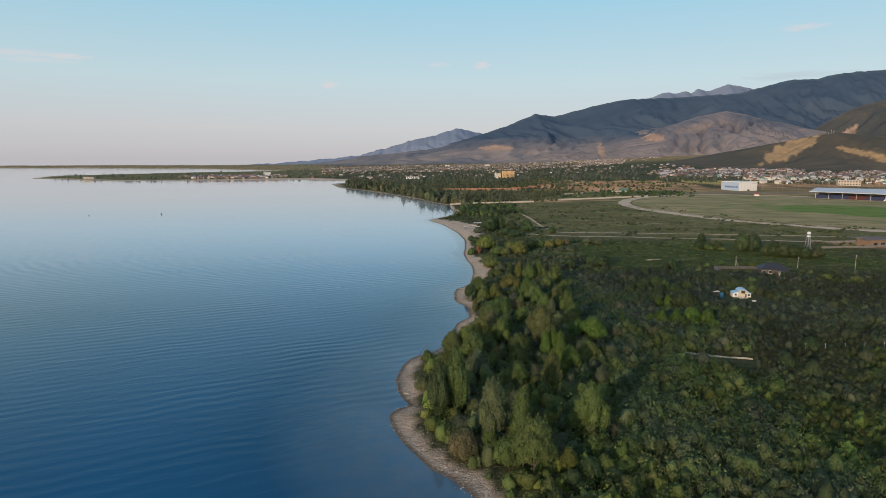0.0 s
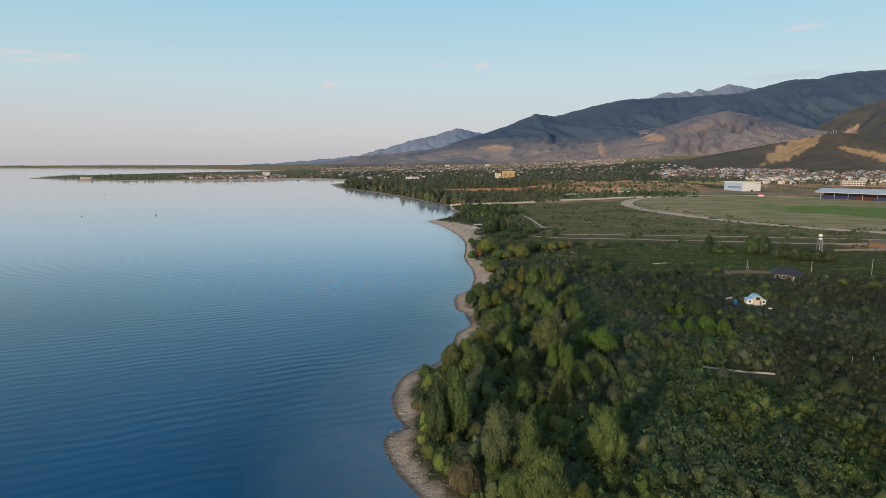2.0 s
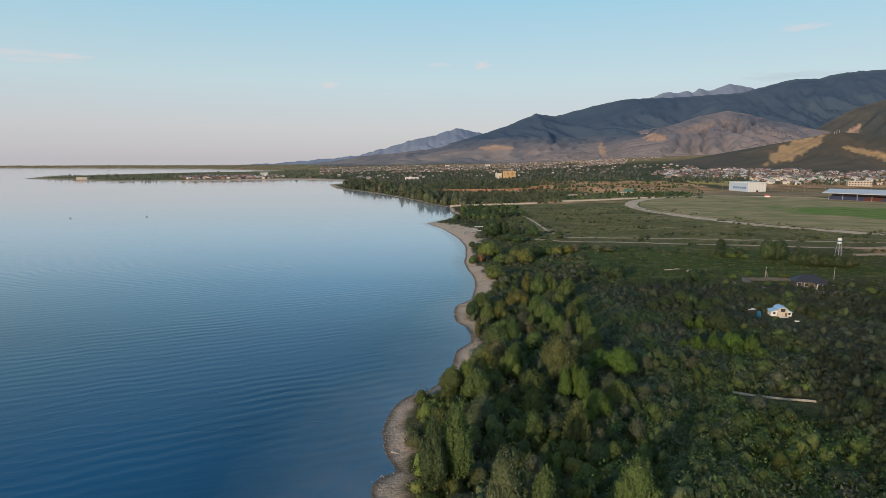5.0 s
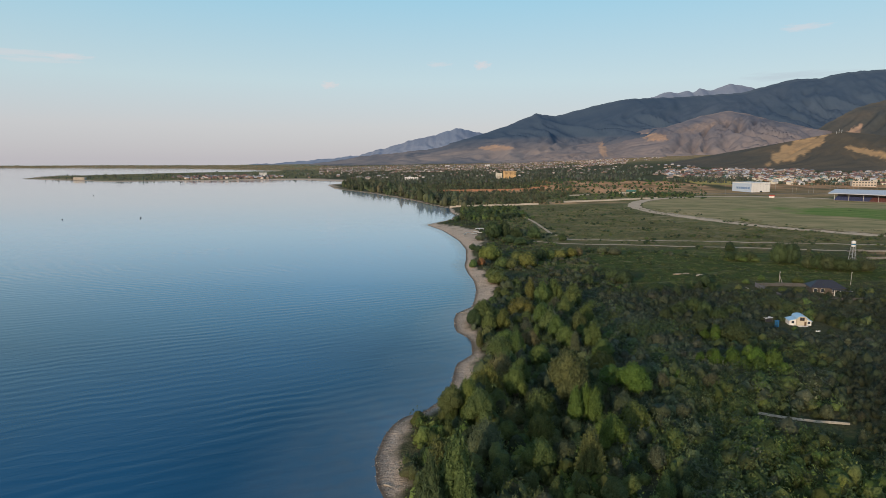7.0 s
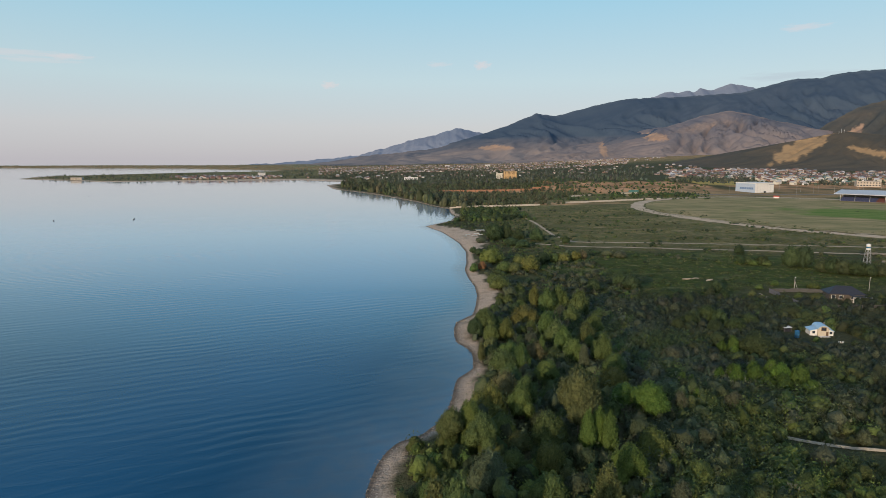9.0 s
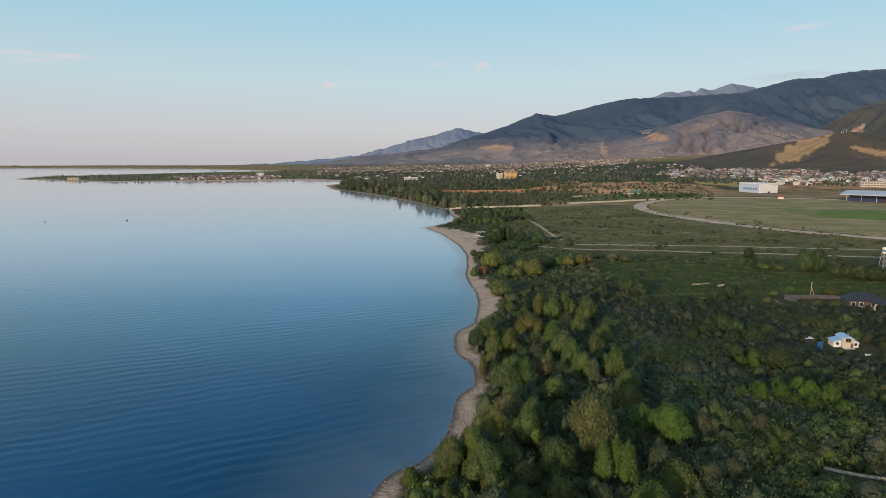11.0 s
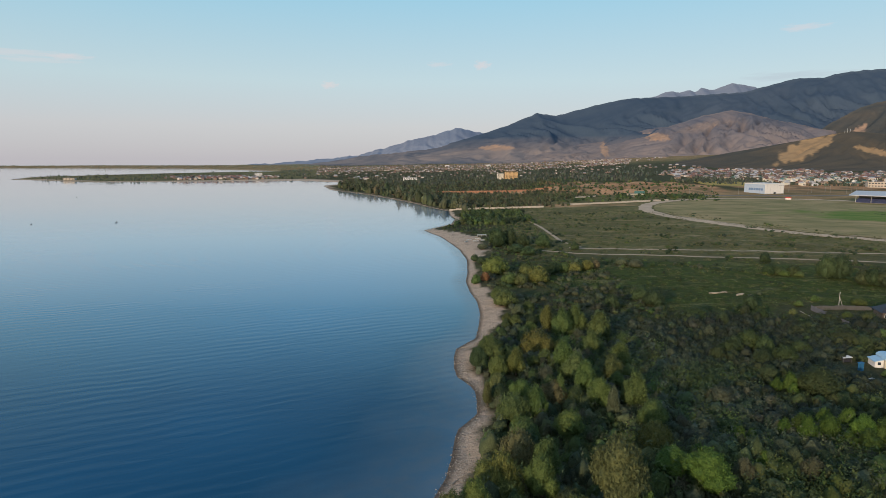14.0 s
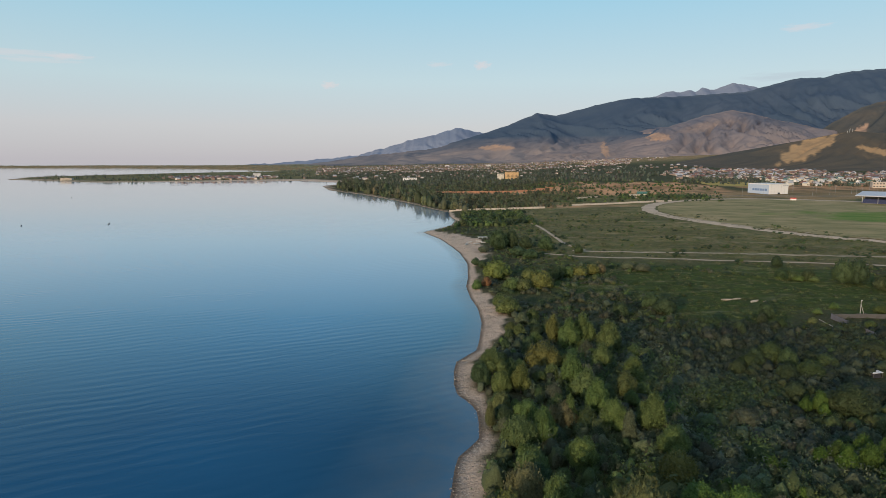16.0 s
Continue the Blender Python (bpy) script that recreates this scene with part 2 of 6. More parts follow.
def land(x, y, d=None):
    x, y = np.atleast_1d(np.asarray(x, float)), np.atleast_1d(np.asarray(y, float))
    d = inland(x, y) if d is None else d
    shore = np.where(d > 0, np.minimum(d * 0.09, 0.5 + 0.02 * d), np.maximum(d * 0.1, -4))
    shore = np.minimum(shore, 1.2)
    a = x / np.maximum(y, 200)
    slope = np.interp(a, (-0.15, 0.15, 0.5, 0.9), (0.0, 0.0085, 0.031, 0.031))
    rise = (0.003 * np.clip(y - 300, 0, 5000) + slope * np.clip(y - 950, 0, 5000)) * np.clip(d / 300, 0, 1)
    bank = 5 * np.clip((y - 880) / 200, 0, 1) * np.clip((a - 0.12) / 0.05, 0, 1) * np.clip((0.5 - a) / 0.1, 0, 1)
    bank = bank + (3.0 * np.abs(waves(x, y * 0.4, 70, 3)) + 1.6 * np.abs(waves(x, y, 34, 4, 2))) * np.clip((y - 860) / 60, 0, 1) * np.clip((1130 - y) / 60, 0, 1) * np.clip((a - 0.1) / 0.05, 0, 1) * np.clip((0.42 - a) / 0.05, 0, 1)
    lumps = 0.18 * waves(x, y, 23, 1) * np.clip(d / 10, 0, 1) * (y < 800)
    return shore + rise + bank * np.clip(d / 100, 0, 1) + lumps


def ground_z(x, y):
    return float(land(x, y)[0])


def grown(start, step, rate, end):
    out = [start]
    while out[-1] < end:
        out.append(out[-1] + step)
        step *= rate
    return out


XS = np.array(sorted([-v for v in grown(22, 1.6, 1.075, 6000)] + list(np.arange(-20, 60, 1.5)) + grown(61, 1.6, 1.042, 9000)))
YS = np.array(sorted([-v for v in grown(-50, 3, 1.15, 700)] + list(np.arange(52, 260, 1.5)) + grown(261, 1.6, 1.019, 7500)))
GX, GY = np.meshgrid(XS, YS)
GD = inland(GX.ravel(), GY.ravel()).reshape(GX.shape)
GZ = land(GX.ravel(), GY.ravel(), GD.ravel()).reshape(GX.shape)


def grid_faces(nx, ny, keep=None):
    i = (np.arange(ny - 1)[:, None] * nx + np.arange(nx - 1)[None, :])
    f = np.stack([i, i + 1, i + 1 + nx, i + nx], -1)
    return f[keep] if keep is not None else f.reshape(-1, 4)


# what covers the ground: sand, lush grass, dry grass, bare earth
def beach_reach(y):
    """How far the bare beach runs inland from the waterline."""
    return np.interp(y, (60, 96, 108, 117, 121, 126, 140, 153, 160, 170, 187, 196, 205, 213, 228, 240, 250, 262, 280, 300, 330, 375, 400, 420, 470, 500, 520, 600, 700, 1200),
                     (4, 4.5, 5.2, 5.5, 2.2, 4.2, 4.6, 3.6, 4.5, 5.8, 5.2, 2.2, 2.2, 4.6, 5.8, 4.2, 4.5, 8.5, 9, 7.5, 4.5, 4, 14, 18, 22, 14, 3, 5, 3, 6))


beach_width = beach_reach(GY)
edge = beach_width * (1 + 0.25 * waves(GX, GY, 17, 2))
sand = np.clip((edge - GD) / 1.5, 0, 1) * (GD > -40)
sand = np.maximum(sand, np.clip((GY - 1200) / 100, 0, 1) * np.clip((-GX - 100) / 50, 0, 1) * np.clip((np.interp(GX, (-700, -560, -420, -150), (24, 34, 62, 50)) - GD) / 8, 0, 1) * (GY < 1700))


def patch(x, y, cx, cy, rx, ry, turn=0.0, soft=0.25):
    c, s = math.cos(turn), math.sin(turn)
    u, v = ((x - cx) * c + (y - cy) * s) / rx, ((y - cy) * c - (x - cx) * s) / ry
    return np.clip((1 - np.sqrt(u * u + v * v) + 0.2 * waves(x, y, (rx + ry) / 3, 5)) / soft, 0, 1)


lush = np.maximum.reduce([patch(GX, GY, 130, 325, 110, 58, -0.12), patch(GX, GY, 430, 590, 75, 90, 0.6), 0.8 * patch(GX, GY, 104, 105, 62, 42), 0.25 * patch(GX, GY, 190, 220, 60, 40), patch(GX, GY, 170, 1240, 130, 40), 0.6 * patch(GX, GY, 60, 350, 30, 25)])
# dry grass; past 2 km it also lightens all land, haze painted in
dry = np.maximum.reduce([1.0 * np.clip((GY - 350) / 60, 0, 1) * (GX > 40) * np.clip((1000 - GY) / 100, 0, 1), patch(GX, GY, 330, 600, 110, 160, 0.5), patch(GX, GY, 480, 1100, 70, 80) * 1.0, np.clip((GY - 2000) / 500, 0, 1), 0.9 * ((GX < -330) & (GY > 1300))])
dry = dry * (1 - 0.9 * np.clip(lush, 0, 1))
bare = np.maximum.reduce([np.where(GX < -250, 0.35, 0.4) * np.clip((GY - 2200) / 500, 0, 1), patch(GX, GY, 270, 985, 160, 110), patch(GX, GY, 60, 960, 160, 45), patch(GX, GY, 285, 350, 60, 18), patch(GX, GY, 120, 725, 110, 20) * 0.7, patch(GX, GY, 420, 700, 60, 14, -0.7) * 0.8, 0.8 * patch(GX, GY, 700, 1050, 260, 60, 0.1), 0.4 * patch(GX, GY, 560, 905, 330, 95, 0.1)])
g = Mat("ground_cover", 0.95, 0.1)
cover = g.node("ShaderNodeSeparateColor", Color=g.attribute("tint").outputs["Color"])
bare_w = g.attribute("tint").outputs["Alpha"]
fine, mid, wide = g.noise(1.3, 5, 0.7), g.noise(0.16, 4, 0.6), g.noise(0.02, 4, 0.6)
streak = g.noise(0.06, 4, 0.6, g.coords((0.25, 1, 1), 0.12))
col = g.mix(g.ramp(mid, 0.3, 0.7), (0.042, 0.048, 0.024), (0.075, 0.075, 0.036))
col = g.mix(g.ramp(fine, 0.45, 0.75), col, (0.12, 0.11, 0.06))
grass = g.mix(g.ramp(streak, 0.35, 0.68), (0.05, 0.08, 0.018), (0.11, 0.135, 0.032))
grass = g.mix(g.ramp(fine, 0.42, 0.66, 0, 0.75), grass, (0.04, 0.058, 0.018))
grass = g.mix(g.ramp(g.noise(0.1, 5, 0.7, g.coords((0.3, 1, 1), 0.05)), 0.54, 0.66, 0, 0.75), grass, (0.24, 0.215, 0.11))
straw = g.mix(g.ramp(streak, 0.35, 0.65), (0.15, 0.14, 0.055), (0.34, 0.255, 0.125))
hummock = g.noise(0.45, 5, 0.7, g.coords((0.5, 1, 1), 0.1))
grass = g.mix(g.ramp(hummock, 0.42, 0.56, 0, 0.6), grass, (0.036, 0.056, 0.017))
col = g.mix(g.math("MULTIPLY", cover.outputs["Green"], g.ramp(mid, 0.25, 0.5, 0.4, 1)), col, grass)
straw = g.mix(g.ramp(mid, 0.42, 0.62, 0, 0.8), straw, (0.125, 0.13, 0.05))
straw = g.mix(g.ramp(hummock, 0.46, 0.6, 0, 0.75), straw, (0.085, 0.1, 0.036))
straw = g.mix(g.ramp(g.noise(0.09, 5, 0.7, g.coords((0.3, 1, 1), 0.1)), 0.58, 0.7, 0, 0.8), straw, (0.44, 0.33, 0.2))
col = g.mix(g.math("MULTIPLY", cover.outputs["Blue"], g.ramp(wide, 0.3, 0.6, 0.35, 1)), col, straw)
earth = g.mix(g.ramp(streak, 0.35, 0.7), (0.46, 0.24, 0.125), (0.64, 0.38, 0.21))
col = g.mix(g.math("MULTIPLY", bare_w, g.ramp(wide, 0.35, 0.55, 0.3, 1)), col, earth)
pebble = g.node("ShaderNodeTexVoronoi", Vector=g.coords(), Scale=2.6)
sandy = g.mix(g.ramp(fine, 0.35, 0.7), (0.6, 0.45, 0.34), (0.45, 0.335, 0.245))
sandy = g.mix(g.ramp(pebble.outputs["Distance"], 0.1, 0.5, 0.6, 0), sandy, (0.6, 0.49, 0.38))
sandy = g.mix(g.ramp(mid, 0.5, 0.75, 0, 0.5), sandy, (0.2, 0.17, 0.12))
apart = g.node("ShaderNodeSeparateXYZ", Vector=g.node("ShaderNodeNewGeometry").outputs["Position"])
z_here, y_there = apart.outputs["Z"], apart.outputs["Y"]
cell = g.node("ShaderNodeSeparateColor", Color=pebble.outputs["Color"]).outputs["Red"]
cobble = g.mix(g.ramp(pebble.outputs["Distance"], 0.15, 0.55), g.mix(cell, (0.36, 0.305, 0.25), (0.64, 0.56, 0.47)), (0.27, 0.225, 0.185))
sandy = g.mix(g.math("MULTIPLY", g.ramp(z_here, 0.12, 0.3, 1, 0), g.math("MULTIPLY", g.ramp(mid, 0.35, 0.5, 0.35, 0.9), g.ramp(y_there, 238, 256, 1, 0))), sandy, cobble)
sandy = g.mix(g.ramp(z_here, 0.04, 0.13, 0.85, 0), sandy, (0.115, 0.09, 0.072))
col = g.mix(cover.outputs["Red"], col, sandy)
g.base(col)
g.bump(g.math("ADD", g.math("ADD", fine, g.math("MULTIPLY", hummock, 1.6)), g.math("MULTIPLY", mid, 2.0)), 1.0, 0.75)

tint = np.stack([sand, np.clip(lush, 0, 1), np.clip(dry, 0, 1), np.clip(bare, 0, 1)], -1).reshape(-1, 4)
ground = new("ground", np_mesh("ground", np.stack([GX, GY, GZ], -1).reshape(-1, 3), grid_faces(len(XS), len(YS)), g.m, colours=tint, smooth=True))
tagged(ground, "green and dusty lakeside plain with a pale pebble shore", "ground", kind="structure")

# ---- the lake ----
w = Mat("lake_water", 0.05, 0.5)
w.b.inputs["IOR"].default_value = 1.4
deep = w.node("ShaderNodeSeparateColor", Color=w.attribute("tint").outputs["Color"]).outputs["Red"]
cloudy = w.noise(0.03, 3, 0.5)
col = w.mix(w.ramp(cloudy, 0.35, 0.7), (0.001, 0.024, 0.046), (0.001, 0.032, 0.062))
shoal = w.mix(w.ramp(w.noise(0.25, 4, 0.6), 0.35, 0.7), (0.1, 0.14, 0.178), (0.065, 0.13, 0.195))
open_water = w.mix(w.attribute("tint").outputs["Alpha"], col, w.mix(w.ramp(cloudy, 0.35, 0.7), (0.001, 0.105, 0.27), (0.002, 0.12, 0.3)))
# the pale sky reflection of the far lake, painted into the base colour
far_sheen = w.node("ShaderNodeSeparateColor", Color=w.attribute("tint").outputs["Color"]).outputs["Green"]
open_water = w.mix(far_sheen, open_water, (0.11, 0.42, 0.63))
farthest_sheen = w.node("ShaderNodeSeparateColor", Color=w.attribute("tint").outputs["Color"]).outputs["Blue"]
open_water = w.mix(farthest_sheen, open_water, (0.42, 0.43, 0.44))
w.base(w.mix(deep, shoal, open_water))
swell = w.noise(1.0, 1.5, 0.45, w.coords((0.13, 0.4, 1), 0.42), 0.8)
chop = w.noise(1.0, 3, 0.6, w.coords((0.5, 1.2, 1), 0.3))
y_here = w.node("ShaderNodeSeparateXYZ", Vector=w.node("ShaderNodeNewGeometry").outputs["Position"]).outputs["Y"]
calm = w.math("MULTIPLY", w.ramp(y_here, 150, 700, 1.0, 0.32), w.ramp(w.noise(0.012, 3, 0.5, w.coords((0.6, 1, 1), 0.3)), 0.35, 0.65, 0.35, 1))
bands = w.node("ShaderNodeTexWave", Vector=w.coords((1, 1, 1), 0.42), Scale=0.085, Distortion=5.0, Detail=2.0, Detail_Scale=0.6, Detail_Roughness=0.5)
bands.wave_type, bands.bands_direction = "BANDS", "Y"
packets = w.ramp(w.noise(0.022, 3, 0.5, w.coords((1, 1.6, 1), 0.42)), 0.38, 0.62, 0.1, 1)
crests = w.math("MULTIPLY", bands.outputs["Fac"], packets)
w.bump(w.math("MULTIPLY", w.math("ADD", w.math("ADD", w.math("MULTIPLY", swell, 0.45), w.math("MULTIPLY", crests, 0.3)), w.math("MULTIPLY", chop, 0.1)), calm), 0.22, 0.7)
keep = (GD < 12)[:-1, :-1]
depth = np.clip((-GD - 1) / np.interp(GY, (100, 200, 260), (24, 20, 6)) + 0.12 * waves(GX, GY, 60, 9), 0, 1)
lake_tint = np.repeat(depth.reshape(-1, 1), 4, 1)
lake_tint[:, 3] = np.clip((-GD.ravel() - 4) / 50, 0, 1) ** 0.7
# steep near views reflect less sky: painted as darker water by position
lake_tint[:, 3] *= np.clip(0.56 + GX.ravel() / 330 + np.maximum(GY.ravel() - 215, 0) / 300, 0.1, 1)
# weights of the painted sky reflection, growing with y
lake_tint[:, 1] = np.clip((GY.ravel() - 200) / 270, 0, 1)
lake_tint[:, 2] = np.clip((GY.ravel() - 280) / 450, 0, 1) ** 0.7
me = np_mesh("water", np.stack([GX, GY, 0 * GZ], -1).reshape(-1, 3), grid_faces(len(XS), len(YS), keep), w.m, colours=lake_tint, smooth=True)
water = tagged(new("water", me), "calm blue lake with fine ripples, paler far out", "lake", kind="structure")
bm = bmesh.new()
bm.from_mesh(me)
bmesh.ops.delete(bm, geom=[v for v in bm.verts if not v.link_faces], context="VERTS")
bm.to_mesh(me)
bm.free()

# ---- mountains ----
def slope_material(name, low, high, pale, dark, size, pale_from, rough=0.7, bare_lit=(0.4, 0.265, 0.185)):
    m = Mat(name, 0.95, 0.05)
    z = m.node("ShaderNodeSeparateXYZ", Vector=m.node("ShaderNodeNewGeometry").outputs["Position"]).outputs["Z"]
    big, small = m.noise(1 / size, 5, 0.6), m.noise(6 / size, 5, 0.65)
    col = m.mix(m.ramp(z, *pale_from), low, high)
    col = m.mix(m.ramp(big, 0.48, 0.66, 0, 0.8), col, pale)
    col = m.mix(m.ramp(small, 0.45, 0.75, 0, 0.6), col, dark)
    col = m.mix(m.math("MULTIPLY", m.attribute("tint").outputs["Fac"], m.ramp(small, 0.3, 0.55, 0.5, 1)), col, bare_lit)
    m.base(col)
    m.bump(m.math("ADD", small, m.noise(25 / size, 4, 0.6)), rough, size / 60)
    return m.m


def hills(name, crest, y_foot, y_crest, y_back, x0, x1, nx, ny, spur, size, seed, material, label, sharp=1.2, ragged=0.0, lean=0.0, bare_lit_patches=(), flutes=0.0):
    """A range whose skyline follows crest, with spurs and gullies running down to its foot."""
    xs, ys = np.linspace(x0, x1, nx), np.concatenate([np.linspace(y_foot, y_crest, ny), np.linspace(y_crest, y_back, 6)])
    X, Y = np.meshgrid(xs, ys)
    y_mid = (y_foot + y_crest) / 2
    front = np.ones((len(ys) - 1, nx - 1), bool)
    front[ny - 1] = False          # the crest is an edge: front and back share no vertices
    cx, cz = np.array(crest, float).T
    top = np.interp(X, cx, cz) + ragged * waves(X, X * 0, 90, seed + 3, 4)
    foot = np.where(X > -900, land(X.ravel(), np.full(X.size, y_foot)).reshape(X.shape), 0) - 6
    v = np.clip((Y - y_foot) / (y_crest - y_foot), 0, 1)
    bend = X + size * 0.5 * waves(X, Y, size * 3, seed + 1, 2) + lean * (Y - y_foot)
    folds = sum(k * (0.5 - np.sqrt((waves(bend, Y * 0.3, size * q, seed + i, 2) * 0.7) ** 2 + 0.03)) for i, (q, k) in enumerate(((1.0, 1.0), (0.42, 0.5), (0.18, 0.3), (0.085, 0.12))))
    Z = foot + (top - foot) * v ** sharp + (top - foot) * spur * folds * np.sin(np.pi * v ** 0.7) ** 0.8
    Z = Z + flutes * (0.6 + 0.4 * waves(X, X * 0, 400, seed + 8, 2)) * np.sin((X + 0.35 * (Y - y_foot) + 18 * waves(X, Y * 0.2, 200, seed + 9, 2)) * 6.28 / 62) * np.clip(v / 0.08, 0, 1) * np.clip((0.34 - v) / 0.2, 0, 1)
    limit = 52 + (top - 52) * Y / y_crest
    soft = 0.03 * np.maximum(top - foot, 20)
    Z = limit - soft * np.logaddexp(0, (limit - Z) / soft) * np.where(v < 1, 1, 0)
    back = np.clip((Y - y_crest) / max(y_back - y_crest, 1), 0, 1)
    Z = Z - back * 0.5 * (top - foot)
    # patches laid out by bearing: bare soil, and sunlit faces painted as colour
    bare_lit = sum((patch(X * y_mid / Y, 52 + (Z - 52) * y_mid / Y, *q, soft=0.14) for q in bare_lit_patches), np.zeros(X.shape))
    cols = np.repeat(np.clip(bare_lit, 0, 1).reshape(-1, 1), 4, 1)
    ob = new(name, np_mesh(name, np.stack([X, Y, Z], -1).reshape(-1, 3), grid_faces(nx, len(ys), front), material, colours=cols, smooth=True))
    return tagged(ob, label, "mountain", kind="structure")


CREST_BACK = [(-1389, 11), (-1023, 42), (-702, 74), (-473, 133), (-199, 213), (-63, 236), (96, 294), (210, 276), (346, 249), (528, 191), (1205, 347), (1561, 457), (1670, 536), (1780, 576), (1871, 567), (1937, 589), (1996, 576), (2048, 602), (2148, 589), (2270, 637), (2361, 628), (2520, 598), (2862, 545), (3676, 501)]
CREST_MAIN = [(-963, 13), (-618, 68), (-360, 98), (-59, 132), (155, 195), (304, 237), (495, 300), (706, 388), (856, 367), (1129, 442), (1381, 495), (1551, 499), (1762, 508), (2015, 524), (2225, 537), (2370, 574), (2597, 635), (2807, 643), (2930, 676), (3138, 700), (3297, 708), (3597, 729), (4120, 598)]
CREST_SIDE = [(1424, -13), (1759, 72), (2028, 116), (2192, 189), (2319, 272), (2480, 355), (2637, 397), (2872, 453), (3270, 485)]
CREST_FOOT = [(623, 20), (707, 35), (841, 58), (949, 80), (1040, 102), (1123, 118), (1186, 132), (1257, 127), (1322, 118), (1442, 128), (1642, 145)]
CREST_LOW = [(-86, 12), (238, 34), (418, 69), (632, 115), (811, 133), (990, 154), (1202, 211), (1308, 239), (1414, 249), (1624, 316), (1800, 350), (1944, 326), (2089, 288), (2270, 260), (2562, 197), (2929, 119)]
# haze is painted into these three: bluish base colours, ROCK paler low down
ROCK = slope_material("hazed_far_rock", (0.27, 0.29, 0.345), (0.16, 0.195, 0.265), (0.17, 0.215, 0.295), (0.14, 0.185, 0.265), 300, (40, 230), 0.3)
RANGE = slope_material("hazed_range_slopes", (0.25, 0.21, 0.195), (0.055, 0.083, 0.124), (0.076, 0.102, 0.14), (0.046, 0.073, 0.11), 900, (95, 200), 0.12)
LOW = slope_material("hazed_lower_slopes", (0.25, 0.205, 0.19), (0.13, 0.133, 0.16), (0.29, 0.22, 0.185), (0.125, 0.125, 0.14), 380, (60, 260), 0.2)
SIDE = slope_material("side_slopes", (0.085, 0.082, 0.072), (0.07, 0.076, 0.076), (0.13, 0.105, 0.08), (0.055, 0.062, 0.062), 400, (60, 300), 0.3)
FOOT = slope_material("foothill_slopes", (0.088, 0.08, 0.066), (0.09, 0.08, 0.064), (0.15, 0.115, 0.078), (0.07, 0.066, 0.055), 300, (30, 120), 0.3, (0.38, 0.25, 0.135))
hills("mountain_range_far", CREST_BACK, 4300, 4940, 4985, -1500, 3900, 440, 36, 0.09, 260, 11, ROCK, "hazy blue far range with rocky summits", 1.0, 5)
hills("mountain_range", CREST_MAIN, 3350, 4650, 4900, -1000, 4400, 340, 90, 0.26, 700, 21, RANGE, "broad forested mountain range tinted haze blue, with folded spurs", 1.4, 3, -0.25, [(345, 120, 112, 18)])
hills("lower_hills", CREST_LOW, 3050, 3900, 4050, -200, 3300, 340, 80, 0.32, 340, 51, LOW, "brown folded lower hills before the range", 1.15, 2, -0.45, [(1200, 172, 78, 22, -0.1), (905, 100, 22, 42, 0.2)], 7.0)
# the spur's patch paints a sunlit ridge into its colour
hills("mountain_spur", CREST_SIDE, 2700, 3700, 3900, 1400, 3600, 200, 80, 0.25, 420, 31, SIDE, "brown mountain spur with bare slopes", 1.2, 3, -0.3, [(2130, 190, 60, 20, 0.6)])
# the foothill's ochre patches paint the sun on its left-facing slopes
hills("foothill", CREST_FOOT, 1480, 1860, 2300, 640, 2300, 240, 70, 0.24, 300, 41, FOOT, "bare foothill with sunlit faces painted ochre", 1.1, 0.6, -0.5, [(955, 78, 84, 23, 0.42), (1155, 67, 78, 8, -0.2), (1235, 46, 40, 8)])


# ---- roads and tracks ----
def curve_points(pts, step, closed=False):
    p = [Vector(q) for q in pts]
    out, n = [], len(p)
    for i in range(n if closed else n - 1):
        a, b, c, d = (p[(i + k) % n] if closed else p[min(max(i + k, 0), n - 1)] for k in (-1, 0, 1, 2))
        m = max(2, int((c - b).length / step))
        for k in range(m):
            t = k / m
            out.append(0.5 * (2 * b + (c - a) * t + (2 * a - 5 * b + 4 * c - d) * t * t + (3 * b - a - 3 * c + d) * t ** 3))
    return out + ([out[0]] if closed else [p[-1]])


def ribbon(name, pts, width, material, label, lift=0.06, closed=False, category="road", step=6):
    line = curve_points(pts, step, closed)
    verts = []
    for i, q in enumerate(line):
        way = (line[min(i + 1, len(line) - 1)] - line[max(i - 1, 0)]).normalized()
        side = Vector((-way.y, way.x)) * width / 2 * (1 + 0.2 * math.sin(i * 1.7) * math.sin(i * 0.6))
        verts += [(*(q + side * k), 0) for k in (1, 0.35, -0.35, -1)]
    verts = np.array(verts)
    verts[:, 2] = land(verts[:, 0], verts[:, 1]) + np.tile((lift * 0.2, lift, lift, lift * 0.2), len(line))
    i = np.arange(len(line) - 1)[:, None] * 4 + np.arange(3)[None, :]
    ob = new(name, np_mesh(name, verts, np.stack([i, i + 1, i + 5, i + 4], -1).reshape(-1, 4), material, smooth=True))
    return tagged(ob, label, category, kind="structure")


d = Mat("dusty_track", 0.95, 0.1)
d.base(d.mix(d.ramp(d.noise(0.3, 4), 0.35, 0.7), (0.44, 0.345, 0.25), (0.33, 0.26, 0.18)))
d.bump(d.noise(2, 4), 0.3, 0.1)
DUST = d.m
d = Mat("raked_sand", 0.95, 0.1)
d.base(d.mix(d.ramp(d.noise(0.1, 4), 0.35, 0.7), (0.56, 0.42, 0.3), (0.44, 0.33, 0.23)))
d.bump(d.noise(1, 4), 0.3, 0.1)
RAKED = d.m
OVAL = [(309, 416), (266, 455), (239, 489), (214, 551), (200, 608), (205, 678), (243, 755), (323, 815), (401, 822), (480, 777), (540, 690), (575, 590), (550, 470), (460, 385), (380, 375)]
